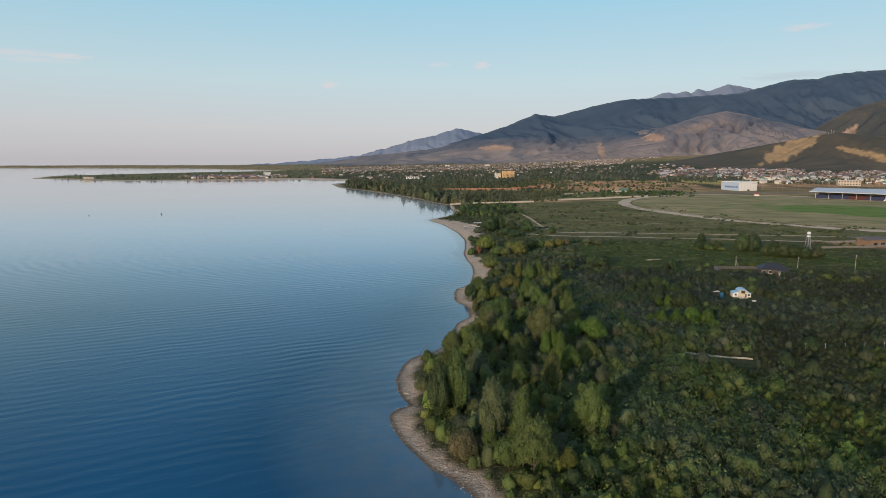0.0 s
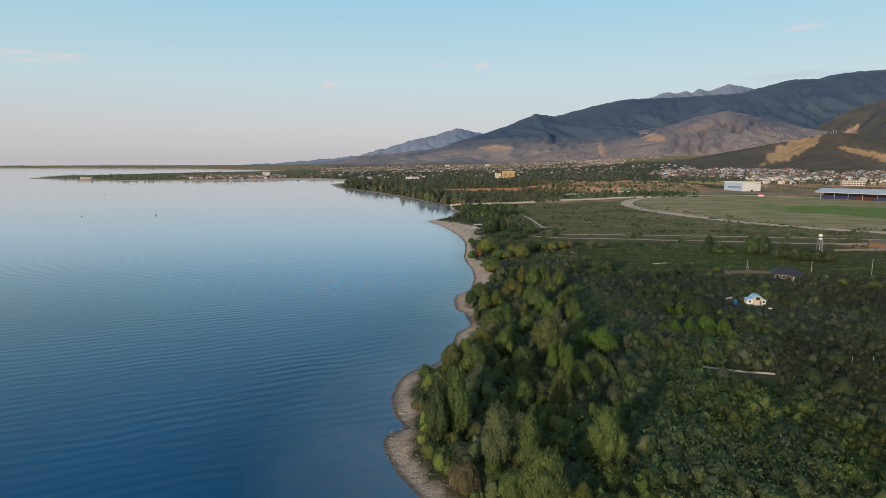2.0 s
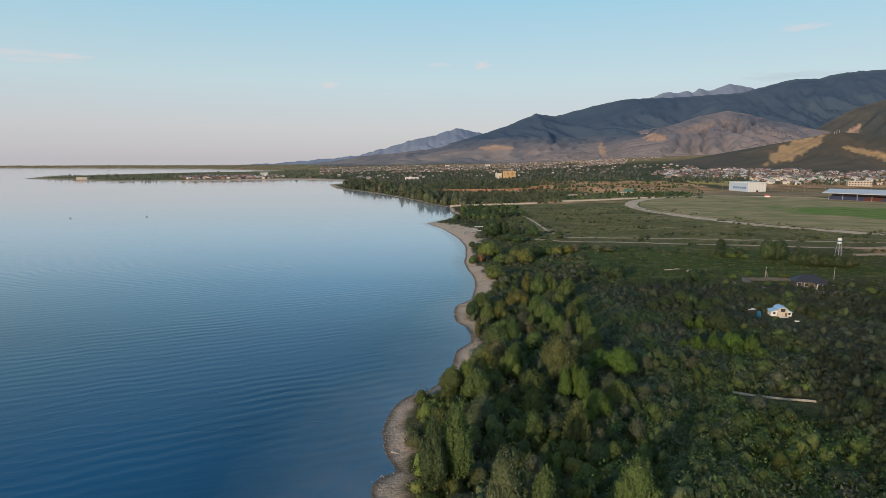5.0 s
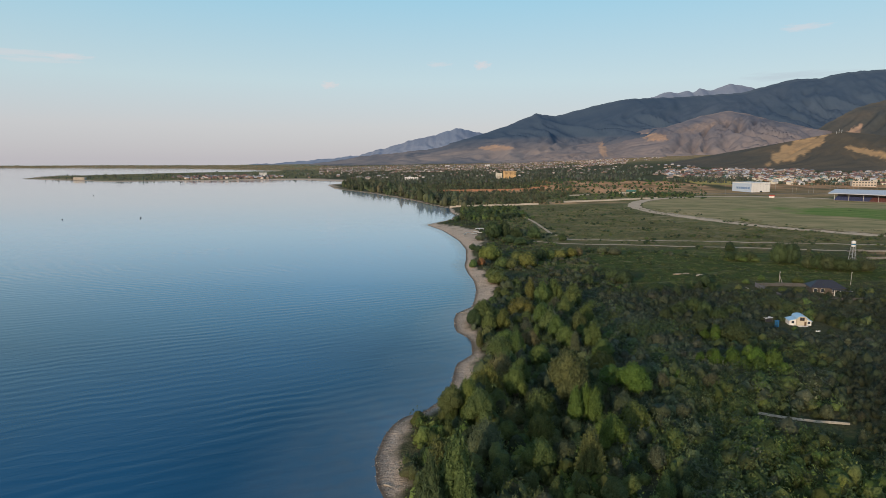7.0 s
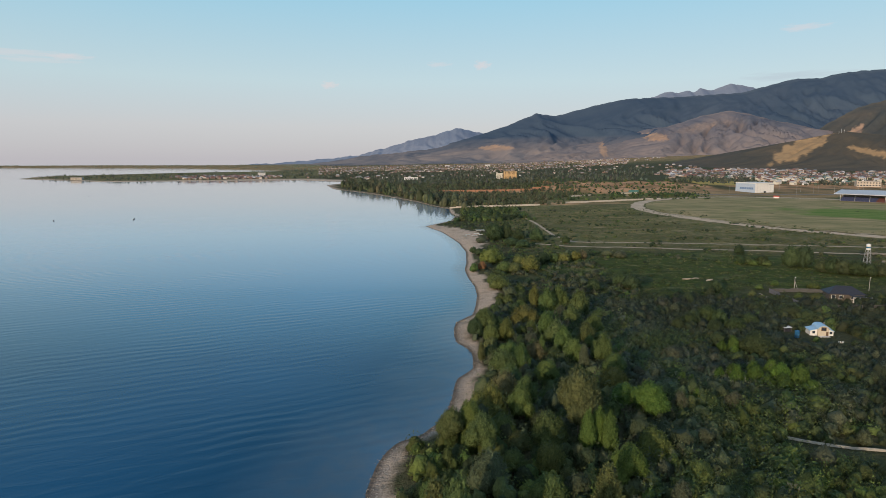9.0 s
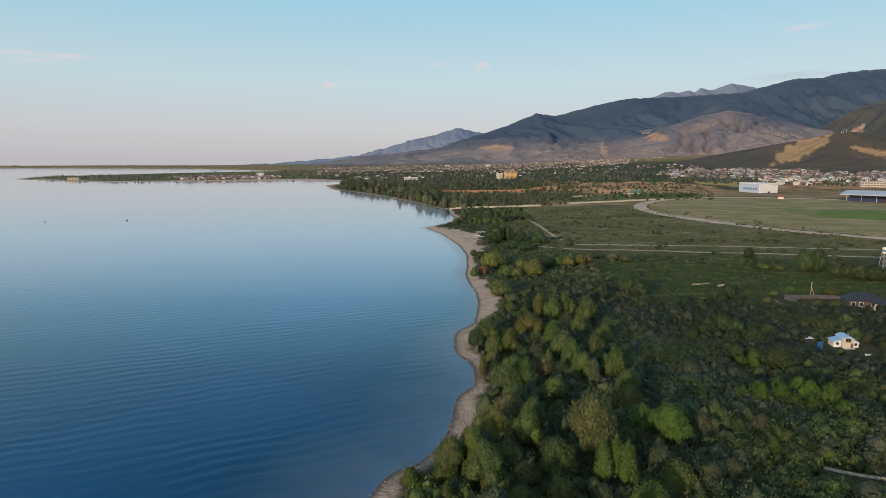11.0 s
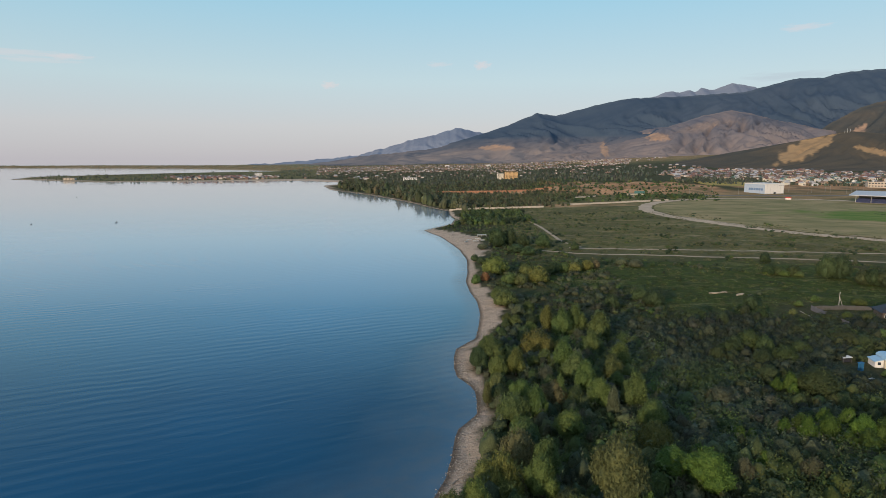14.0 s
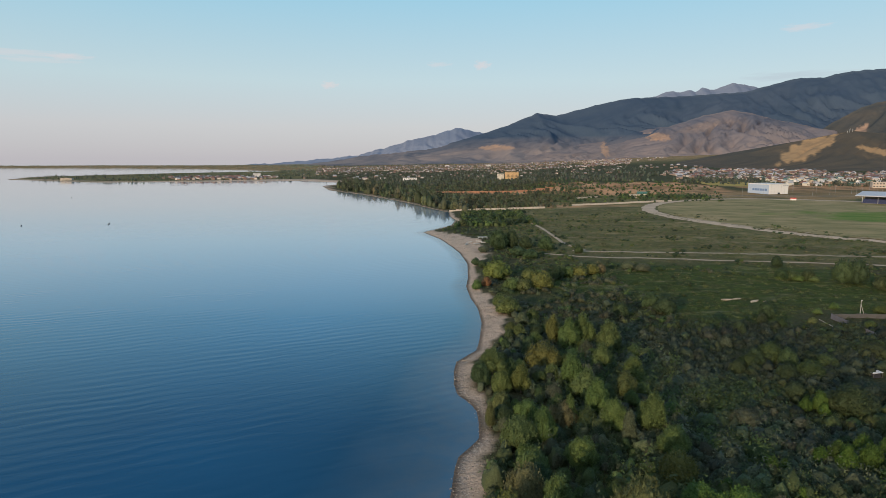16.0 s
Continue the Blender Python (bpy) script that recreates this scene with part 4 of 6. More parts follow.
for k, (x, y, h, wd) in enumerate(BUSH_ROWS):
    plant("dome", x, y, h * 0.9, wd * 0.85, (DEEP, (0.05, 0.068, 0.03), (0.042, 0.06, 0.024))[k % 3], "rounded dark bush in a row across the meadow", "bushes on the plain", "field_bush")
for k, (x, y, h, wd) in enumerate(((130.6, 261.9, 2.6, 4.2), (135.4, 258.9, 3, 5.2), (132.9, 265.3, 2, 3), (147.5, 281.4, 3, 5.6), (125.4, 239.4, 3.4, 5.2), (118.2, 241.4, 2.8, 4.6), (138, 247.3, 2.4, 3.8), (109.2, 237.3, 2.4, 3.6),
                                 (103.1, 237.3, 2.6, 4), (96, 236, 2.4, 3.6), (117.2, 235.4, 2, 3.4), (134.8, 285.8, 2.6, 3.6), (125.1, 279, 2.4, 3.4), (116.3, 267.2, 2.2, 3.2), (126.6, 345.9, 1.8, 5), (144.7, 335.8, 2.6, 5), (150.7, 333.3, 2.8, 5.2), (155.8, 330.9, 2.4, 4.6),
                                 (113.5, 206.5, 1.8, 2.6), (105.6, 211, 1.6, 2.2), (163, 250, 2.4, 4.4), (172, 244, 3.0, 5.0), (158, 240, 2.2, 4.0))):
    plant("dome" if wd > 3.5 else "bush", x, y, h, wd, (GREEN, OLIVE, DEEP, GREEN)[k % 4], "rounded garden bush near the houses" if y < 300 else "grey-green shrub in a row across the meadow", "bushes on the plain", "field_bush")


def free(x, y, gap):
    return all((x - a) ** 2 + (y - b) ** 2 > (gap + 0.3 * s) ** 2 for a, b, s in PLANTED)


BELT = np.array([(0, 60), (26, 75), (38, 110), (43, 150), (41, 190), (42, 240), (34, 268), (22, 285)], float)
made = 0
while made < 190:
    y = rng.uniform(66, 285)
    x = rng.uniform(-8, np.interp(y, BELT[:, 1], BELT[:, 0]))
    depth_in = inland(x, y)[0]
    if depth_in < beach_reach(y) + 2 or not free(x, y, 1.6):
        made += 0.02
        continue
    made += 1
    kind = rng.choice(["dome", "slim", "broad", "dome", "bush", "dome", "bush"])
    h = rng.uniform(2.6, 4.6) if kind != "bush" else rng.uniform(1.8, 3.4)
    wd = h * rng.uniform(0.85, 1.2) * (0.62 if kind in ("slim", "poplar") else 1)
    colour = [GREEN, DEEP, OLIVE, DEEP, GREEN, DEEP, GREY][int(rng.integers(7))]
    plant(kind, x, y, h, wd, colour, "leafy green tree in the shore thicket" if kind != "bush" else "dense green bush in the shore thicket", name="thicket_tree" if kind != "bush" else "thicket_bush")
made = 0
while made < 34:
    y = rng.uniform(130, 360)
    x = rng.uniform(48, 0.74 * y + 10)
    if 240 < y < 346 and x > 80 or not free(x, y, 2.5) or abs(x - 111) < 10 and abs(y - 212) < 12 or 100 < x < 190 and 245 < y < 300:
        made += 0.01
        continue
    made += 1
    h = rng.uniform(2.2, 4.8)
    plant("dome" if h > 3.4 else "bush", x, y, h, h * rng.uniform(0.9, 1.4), [(0.05, 0.068, 0.03), DEEP, GREY, DEEP, DEEP][int(rng.integers(5))], "low spreading bush standing out of the scrub", "bushes on the plain", "field_bush")
for models in (*MODELS.values(), *FAR_MODELS.values()):
    for root, _, _ in models:
        for o in (*root.children, root):
            bpy.data.objects.remove(o)


# ---- scrub and grass, too many to count ----
def bush_patch(name, xy, sizes, heights, colours, leaves, leaf, label, seed, jitter=0.35, core=0.0, leafage=None, upright=0.12, spike=1.4, ball=None):
    """Many bushes as one mesh: each a lumpy dome of leaf sprays that point up and out."""
    r = np.random.default_rng(seed)
    n = len(xy)
    a, e = r.uniform(0, 6.28, (n, leaves)), np.arcsin(r.uniform(upright, 1, (n, leaves)))
    out = np.stack([np.cos(a) * np.cos(e), np.sin(a) * np.cos(e), np.sin(e)], -1)
    turn, beat = r.uniform(0, 6.28, (n, 1)), r.integers(2, 5, (n, 1))
    lump = 1 + 0.16 * np.sin(beat * a + turn) + 0.14 * np.sin(4 * e + 2 * a + turn)
    full = np.stack([sizes, sizes, heights], -1)[:, None]
    pts = out * full * (lump * r.uniform(0.78, 1.36, (n, leaves)))[:, :, None]
    pts += np.stack([xy[:, 0], xy[:, 1], land(xy[:, 0], xy[:, 1]) + 0.02], -1)[:, None, :]
    size = (leaf * np.repeat(sizes, leaves) ** 0.6)[:, None]
    flat = out.reshape(-1, 3)
    verts, faces = leaf_cards(pts.reshape(-1, 3), flat + (0, 0, 0.15), size, r, jitter, 0.6 * flat + (0, 0, 0.8), spike)
    cols = np.repeat(np.concatenate([colours, np.ones((n, 1))], 1), leaves * 3, 0)
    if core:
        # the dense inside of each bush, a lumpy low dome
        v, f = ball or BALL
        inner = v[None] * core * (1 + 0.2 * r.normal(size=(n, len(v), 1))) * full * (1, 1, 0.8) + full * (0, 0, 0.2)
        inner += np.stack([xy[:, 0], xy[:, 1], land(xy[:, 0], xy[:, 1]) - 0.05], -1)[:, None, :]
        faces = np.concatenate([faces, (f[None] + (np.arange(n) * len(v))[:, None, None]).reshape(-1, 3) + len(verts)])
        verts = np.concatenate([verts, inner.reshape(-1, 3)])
        # inside coloured a tenth darker, painted shade behind the leaf sprays
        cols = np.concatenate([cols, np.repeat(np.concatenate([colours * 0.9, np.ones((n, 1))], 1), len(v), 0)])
    ob = new(name, np_mesh(name, verts, faces, leafage or SCRUB_LEAF, colours=cols, smooth=True))
    return tagged(ob, label, "vegetation", kind="stuff")


def pick_colours(n, palette, r, spread=0.45):
    p = np.array(palette)
    return p[r.integers(len(p), size=n)] * r.uniform(1 - spread, 1 + spread, (n, 1)) * r.uniform(0.92, 1.08, (n, 3))


def scatter(n, y0, y1, left, right, r, power=1.0):
    y = y0 + (y1 - y0) * r.random(n) ** power
    x0, x1 = left(y), right(y)
    return np.stack([x0 + (x1 - x0) * r.random(n), y], 1)


r = np.random.default_rng(50)
wide_edge = lambda y: 0.78 * y + 14
xy = np.concatenate([scatter(10500, 56, 262, lambda y: np.full_like(y, -8), wide_edge, r, 0.8), scatter(3200, 165, 262, lambda y: np.full_like(y, 20), lambda y: np.minimum(wide_edge(y), 130), r)])
dist = inland(xy[:, 0], xy[:, 1])
thick = waves(xy[:, 0], xy[:, 1], 40, 61)
grassy = patch(xy[:, 0], xy[:, 1], 110, 122, 52, 52) + patch(xy[:, 0], xy[:, 1], 175, 215, 50, 30)
yard = (np.abs(xy[:, 0] - 108) < 12) & (np.abs(xy[:, 1] - 213) < 9) | (np.abs(xy[:, 0] - 71.5) < 9) & (np.abs(xy[:, 1] + 2.4 - np.interp(xy[:, 0], (64, 68, 72, 75, 79), (152.3, 150, 148.4, 147.6, 147))) < 3.6)
gone = (dist < beach_reach(xy[:, 1]) + 0.6) | (thick < -1.3) | yard | ((xy[:, 0] < np.interp(xy[:, 1], BELT[:, 1], BELT[:, 0]) - 4) & (r.random(len(xy)) < 0.45))
xy, thick, grassy = xy[~gone], thick[~gone], grassy[~gone]
s = np.clip(np.exp(r.normal(0.18, 0.32, len(xy))), 0.55, 2.1) * np.interp(xy[:, 1], (165, 190), (1, 0.9)) * np.where(grassy > 0.3, 0.6, 1) * (1 + 0.2 * thick)
greyish = np.clip(waves(xy[:, 0], xy[:, 1], 55, 62) + 0.7 * (np.abs(xy[:, 1] - 195) < 60) + 0.35 * (xy[:, 1] > 185) + 0.15, 0, 1)[:, None]
cols = pick_colours(len(xy), [GREEN, (0.06, 0.078, 0.026), OLIVE, GREEN, (0.075, 0.1, 0.026), (0.07, 0.085, 0.026)], r, 0.5) * (1 - greyish) + pick_colours(len(xy), [(0.07, 0.088, 0.054), (0.056, 0.076, 0.043), (0.052, 0.071, 0.036), (0.08, 0.097, 0.062)], r, 0.4) * greyish
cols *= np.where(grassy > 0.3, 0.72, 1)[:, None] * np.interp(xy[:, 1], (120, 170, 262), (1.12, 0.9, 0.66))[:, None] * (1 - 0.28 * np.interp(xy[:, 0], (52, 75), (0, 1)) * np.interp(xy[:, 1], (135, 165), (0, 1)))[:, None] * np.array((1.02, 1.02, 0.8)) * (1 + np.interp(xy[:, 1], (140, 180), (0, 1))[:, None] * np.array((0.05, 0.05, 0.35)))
near = xy[:, 1] < 175
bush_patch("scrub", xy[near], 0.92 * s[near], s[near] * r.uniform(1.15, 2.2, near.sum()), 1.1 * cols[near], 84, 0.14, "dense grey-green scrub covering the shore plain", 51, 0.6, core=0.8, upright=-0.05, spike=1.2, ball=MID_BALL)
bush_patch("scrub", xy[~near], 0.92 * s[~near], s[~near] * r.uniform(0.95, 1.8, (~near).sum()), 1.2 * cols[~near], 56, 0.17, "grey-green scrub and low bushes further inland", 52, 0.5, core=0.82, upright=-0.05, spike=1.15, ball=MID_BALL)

# taller shrubs standing close together between the trees and the low scrub
xy = scatter(1300, 95, 240, lambda y: np.interp(y, BELT[:, 1], BELT[:, 0]) - 14, lambda y: np.interp(y, (95, 150, 185, 240), (62, 85, 80, 52)), r)
sparse = (waves(xy[:, 0], xy[:, 1], 34, 73) < -0.25) | (inland(xy[:, 0], xy[:, 1]) < 9) | (np.abs(xy[:, 0] - 71.5) < 11) & (np.abs(xy[:, 1] - 147.5) < 5) | (xy[:, 0] > 92) & (np.abs(xy[:, 1] - 211) < 12)
xy = xy[~sparse]
s = np.clip(np.exp(r.normal(0.5, 0.28, len(xy))), 0.9, 2.8)
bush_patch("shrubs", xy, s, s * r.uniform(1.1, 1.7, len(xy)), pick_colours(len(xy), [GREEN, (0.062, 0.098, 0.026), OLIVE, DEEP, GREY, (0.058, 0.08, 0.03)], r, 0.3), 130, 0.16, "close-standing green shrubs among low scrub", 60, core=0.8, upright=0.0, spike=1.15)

xy = scatter(9000, 250, 640, lambda y: np.full_like(y, 0), lambda y: 0.8 * y + 20, r, 1.1)
dist = inland(xy[:, 0], xy[:, 1])
meadow = (xy[:, 0] > 75) & (xy[:, 1] > 262) & (xy[:, 1] < 345)
width = beach_reach(xy[:, 1]) + 2.5
clear = (patch(xy[:, 0], xy[:, 1], 385, 600, 190, 210, 0.5) > 0.2) | ((xy[:, 1] > 345) & (waves(xy[:, 0], xy[:, 1], 45, 63) < 0.55) & (xy[:, 0] > 70)) | (meadow & (r.random(len(xy)) < 0.93)) | (dist < width)
clear |= (xy[:, 0] > 104) & (xy[:, 0] < 165) & (xy[:, 1] > 248) & (xy[:, 1] < 286)
xy = xy[~clear]
s = r.uniform(0.7, 1.7, len(xy)) * np.where((xy[:, 0] < 75) & (xy[:, 1] < 345), 1.15, 0.8)
bare_spot = patch(xy[:, 0], xy[:, 1], 30, 301, 13, 7) + patch(xy[:, 0], xy[:, 1], 60, 318, 12, 6) > 0.2
xy, s = xy[~bare_spot], s[~bare_spot]
cols = 0.85 * np.where(((xy[:, 0] < 80) & (xy[:, 1] < 340) & (r.random(len(xy)) < 0.6))[:, None], pick_colours(len(xy), [GREY, (0.08, 0.088, 0.048)], r, 0.25), pick_colours(len(xy), [GREEN, DEEP, DEEP, OLIVE, GREY], r, 0.3))
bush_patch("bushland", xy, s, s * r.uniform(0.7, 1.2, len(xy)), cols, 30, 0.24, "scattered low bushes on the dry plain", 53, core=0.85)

# meadow grass in tufts
xy = scatter(8000, 85, 345, lambda y: np.full_like(y, 25), wide_edge, r, 0.9)
keep_tuft = (inland(xy[:, 0], xy[:, 1]) > 9) & ((patch(xy[:, 0], xy[:, 1], 104, 108, 55, 38) > 0.1) | (xy[:, 1] > 255) | (patch(xy[:, 0], xy[:, 1], 175, 215, 55, 34) > 0.1))
xy = xy[keep_tuft]
s = r.uniform(0.35, 0.8, len(xy))
bush_patch("grass_tufts", xy, s, s * 0.55, 0.62 * pick_colours(len(xy), [(0.07, 0.11, 0.028), (0.075, 0.1, 0.03), OLIVE, (0.06, 0.09, 0.03)], r), 16, 0.2, "tufts of green meadow grass", 54, leafage=FINE_LEAF)

xy = scatter(6500, 255, 352, lambda y: np.full_like(y, 60), lambda y: 0.8 * y, r)
lean_soil = (waves(xy[:, 0], xy[:, 1], 18, 69) < -0.15) | (xy[:, 0] > 126) & (xy[:, 0] < 160) & (xy[:, 1] < 284)
xy = xy[~lean_soil]
s = r.uniform(0.4, 1.0, len(xy))
bush_patch("meadow_hummocks", xy, s, s * 0.35, pick_colours(len(xy), [(0.07, 0.11, 0.028), (0.05, 0.076, 0.022), OLIVE, (0.065, 0.08, 0.03), (0.115, 0.13, 0.048), (0.055, 0.085, 0.024), (0.14, 0.14, 0.06)], r, 0.3), 24, 0.14, "grassy hummocks in the green meadow", 59)

# low hummocks of grass and herbs over the dry plain
xy = scatter(11000, 335, 690, lambda y: np.full_like(y, 34), lambda y: 0.8 * y + 10, r, 0.8)
worn = (patch(xy[:, 0], xy[:, 1], 385, 600, 190, 215, 0.5) > 0.1) | (waves(xy[:, 0], xy[:, 1], 28, 68) < -0.25)
worn |= (np.abs(xy[:, 1] - np.interp(xy[:, 0], (56, 82, 111, 176, 217, 291), (406, 393, 389, 377, 367, 356))) < 3) | (np.abs(xy[:, 1] - np.interp(xy[:, 0], (74, 91, 163, 235, 320), (416, 411, 404, 393, 379))) < 3) | (np.abs(xy[:, 0] - 74.8) < 3) & (xy[:, 1] > 425) & (xy[:, 1] < 530)
xy = xy[~worn]
s = r.uniform(0.5, 1.3, len(xy))
bush_patch("plain_herbs", xy, s, s * 0.5, pick_colours(len(xy), [(0.1, 0.115, 0.04), (0.075, 0.095, 0.034), (0.14, 0.135, 0.055), (0.1, 0.108, 0.042), (0.17, 0.155, 0.072), (0.06, 0.078, 0.028)], r, 0.3), 22, 0.19, "low green hummocks on the dry plain", 57)

# shore wood beyond the headland, and shrubs on the headland
xy = scatter(3900, 535, 1330, lambda y: np.interp(y, (535, 560, 650, 705, 774, 858, 946, 1074, 1330), (6, 20, 18, -2, -24, -58, -100, -172, -215)), lambda y: np.interp(y, (535, 640, 650, 900, 1330), (80, 80, 150, 260, 260)), r, 0.8)
wood = (xy[:, 0] + 25 * waves(xy[:, 0], xy[:, 1], 70, 66) < np.interp(xy[:, 1], (535, 640, 650, 760, 900, 1330), (60, 60, 80, 130, 200, 200))) & (waves(xy[:, 0], xy[:, 1], 55, 67) > -0.8) & ~((xy[:, 1] > 648) & (xy[:, 1] < 704) & (xy[:, 1] < 680 + 0.25 * xy[:, 0]) & (xy[:, 0] > 8)) & ~((np.abs(xy[:, 1] - 960) < 26) & (xy[:, 0] > -60) & (xy[:, 0] < 180)) & (inland(xy[:, 0], xy[:, 1]) > 7)
xy = xy[wood]
tall = np.where(xy[:, 1] < 645, r.uniform(2.2, 4.5, len(xy)), r.uniform(4, 11, len(xy)) * np.clip(1.15 + 0.5 * waves(xy[:, 0], xy[:, 1], 90, 64), 0.5, 1.3))
tall = np.where((xy[:, 1] > 645) & (xy[:, 0] > np.interp(xy[:, 1], (645, 705, 858, 946, 1074, 1330), (40, 35, 0, -40, -100, -150))), np.minimum(tall, r.uniform(2.5, 5.0, len(xy))), tall)
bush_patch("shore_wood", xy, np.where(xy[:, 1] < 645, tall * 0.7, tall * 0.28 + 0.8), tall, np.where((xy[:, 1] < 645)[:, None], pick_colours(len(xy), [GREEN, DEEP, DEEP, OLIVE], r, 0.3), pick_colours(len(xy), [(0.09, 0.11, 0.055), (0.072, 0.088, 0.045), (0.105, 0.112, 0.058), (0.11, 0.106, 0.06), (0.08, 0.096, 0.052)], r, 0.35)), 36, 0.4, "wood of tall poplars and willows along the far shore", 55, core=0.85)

# bushes and small trees on the eroded bank and round the farm
xy = np.concatenate([scatter(700, 770, 1130, lambda y: np.full_like(y, 130), lambda y: 0.42 * y, r), scatter(120, 835, 880, lambda y: np.full_like(y, 225), lambda y: np.full_like(y, 330), r)])
s = r.uniform(0.8, 2.4, len(xy))
s[-120:] *= 1.5
bush_patch("bank_bushes", xy, s, s * 1.3, pick_colours(len(xy), [GREEN, DEEP, DEEP, OLIVE], r), 14, 0.4, "dark bushes scattered over the eroded bank", 58, core=0.85)

# trees between the houses of the town and along the spit
xy = np.concatenate([scatter(9500, 1150, 4100, lambda y: -0.26 * y, lambda y: 0.5 * y, r, 1.4), scatter(4400, 1060, 1700, lambda y: 0.36 * y, lambda y: 0.95 * y, r, 1.2), scatter(700, 1430, 1800, lambda y: -0.72 * y, lambda y: -0.22 * y, r), scatter(900, 3300, 3900, lambda y: -0.8 * y, lambda y: -0.2 * y, r), scatter(1800, 2250, 3900, lambda y: -0.75 * y, lambda y: 0.0 * y, r)])
ok = (inland(xy[:, 0], xy[:, 1]) > np.interp(xy[:, 0], (-700, -560, -420, -150, -100), (28, 36, 66, 55, 30))) & (waves(xy[:, 0], xy[:, 1], 260, 65) > -0.35) & ~((xy[:, 0] > 330 + 310 * r.random(len(xy))) & (xy[:, 1] > 1400))
xy = xy[ok]
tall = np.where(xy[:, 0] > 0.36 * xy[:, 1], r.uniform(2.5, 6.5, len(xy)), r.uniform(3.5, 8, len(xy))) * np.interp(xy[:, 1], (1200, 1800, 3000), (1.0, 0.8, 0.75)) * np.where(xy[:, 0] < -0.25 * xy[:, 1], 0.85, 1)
# trees on the spit and far shore lightened: haze put into their colour
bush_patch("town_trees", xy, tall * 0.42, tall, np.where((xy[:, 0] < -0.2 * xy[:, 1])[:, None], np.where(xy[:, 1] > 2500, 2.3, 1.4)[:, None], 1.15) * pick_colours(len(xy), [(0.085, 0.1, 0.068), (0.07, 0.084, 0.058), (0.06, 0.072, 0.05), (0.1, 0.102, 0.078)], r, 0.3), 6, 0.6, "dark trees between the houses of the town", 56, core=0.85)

# ---- stones on the shore ----
st = Mat("shore_stone", 0.85, 0.2)
st_tint = st.node("ShaderNodeNewGeometry").outputs["Random Per Island"]
st.base(st.mix(st_tint, (0.17, 0.145, 0.12), (0.42, 0.37, 0.31)))
bm = bmesh.new()
bmesh.ops.create_icosphere(bm, subdivisions=1, radius=1)
unit = np.array([v.co[:] for v in bm.verts])
unit_faces = np.array([[v.index for v in f.verts] for f in bm.faces])
bm.free()
n = 20000
pick = scatter(n, 70, 300, lambda y: np.full_like(y, -16), lambda y: np.full_like(y, 24), r)
di = inland(pick[:, 0], pick[:, 1])
limit = np.minimum(beach_reach(pick[:, 1]), np.interp(pick[:, 1], (70, 240, 262, 300), (9, 6, 3, 2))) * (1 + 0.4 * waves(pick[:, 0], pick[:, 1], 9, 71))
few = (di < -0.7 + 0.9 * r.random(n)) | (r.random(n) < 0.3 - 0.45 * np.clip(1 - np.abs(pick[:, 1] - 216) / 20, 0, 1) - 0.4 * waves(pick[:, 0], pick[:, 1], 14, 72))
limit = np.where(few, -9, limit)
pick, di = pick[(di > -0.7) & (di < limit)], di[(di > -0.7) & (di < limit)]
size = r.uniform(0.05, 0.15, len(pick)) * np.where(r.random(len(pick)) < 0.04, 1.9, 1)
rough_unit = unit[None] * (1 + 0.25 * r.normal(size=(len(pick), len(unit), 1))) * r.uniform(0.6, 1.3, (len(pick), 1, 3)) * size[:, None, None] * (1, 1, 0.6)
verts = (rough_unit + np.stack([pick[:, 0], pick[:, 1], np.maximum(land(pick[:, 0], pick[:, 1]), -0.1) + 0.03], -1)[:, None, :]).reshape(-1, 3)
faces = (unit_faces[None] + (np.arange(len(pick)) * len(unit))[:, None, None]).reshape(-1, 3)
tagged(new("shore_stones", np_mesh("shore_stones", verts, faces, st.m)), "grey and buff stones scattered along the waterline", "stones", kind="stuff")


# ---- houses of the town ----
tw = Mat("town_wall", 0.85, 0.2)
tw.base(tw.mix(tw.ramp(tw.noise(0.5, 3), 0.3, 0.7, 0, 0.3), tw.attribute("tint").outputs["Color"], (0.3, 0.26, 0.22)))
HOUSE_PLASTER = tw.m
tr = Mat("town_roof", 0.6, 0.3)
tr.base(tr.mix(tr.ramp(tr.noise(0.8, 3), 0.3, 0.7, 0, 0.35), tr.attribute("tint").outputs["Color"], (0.16, 0.14, 0.13)))
HOUSE_ROOF = tr.m


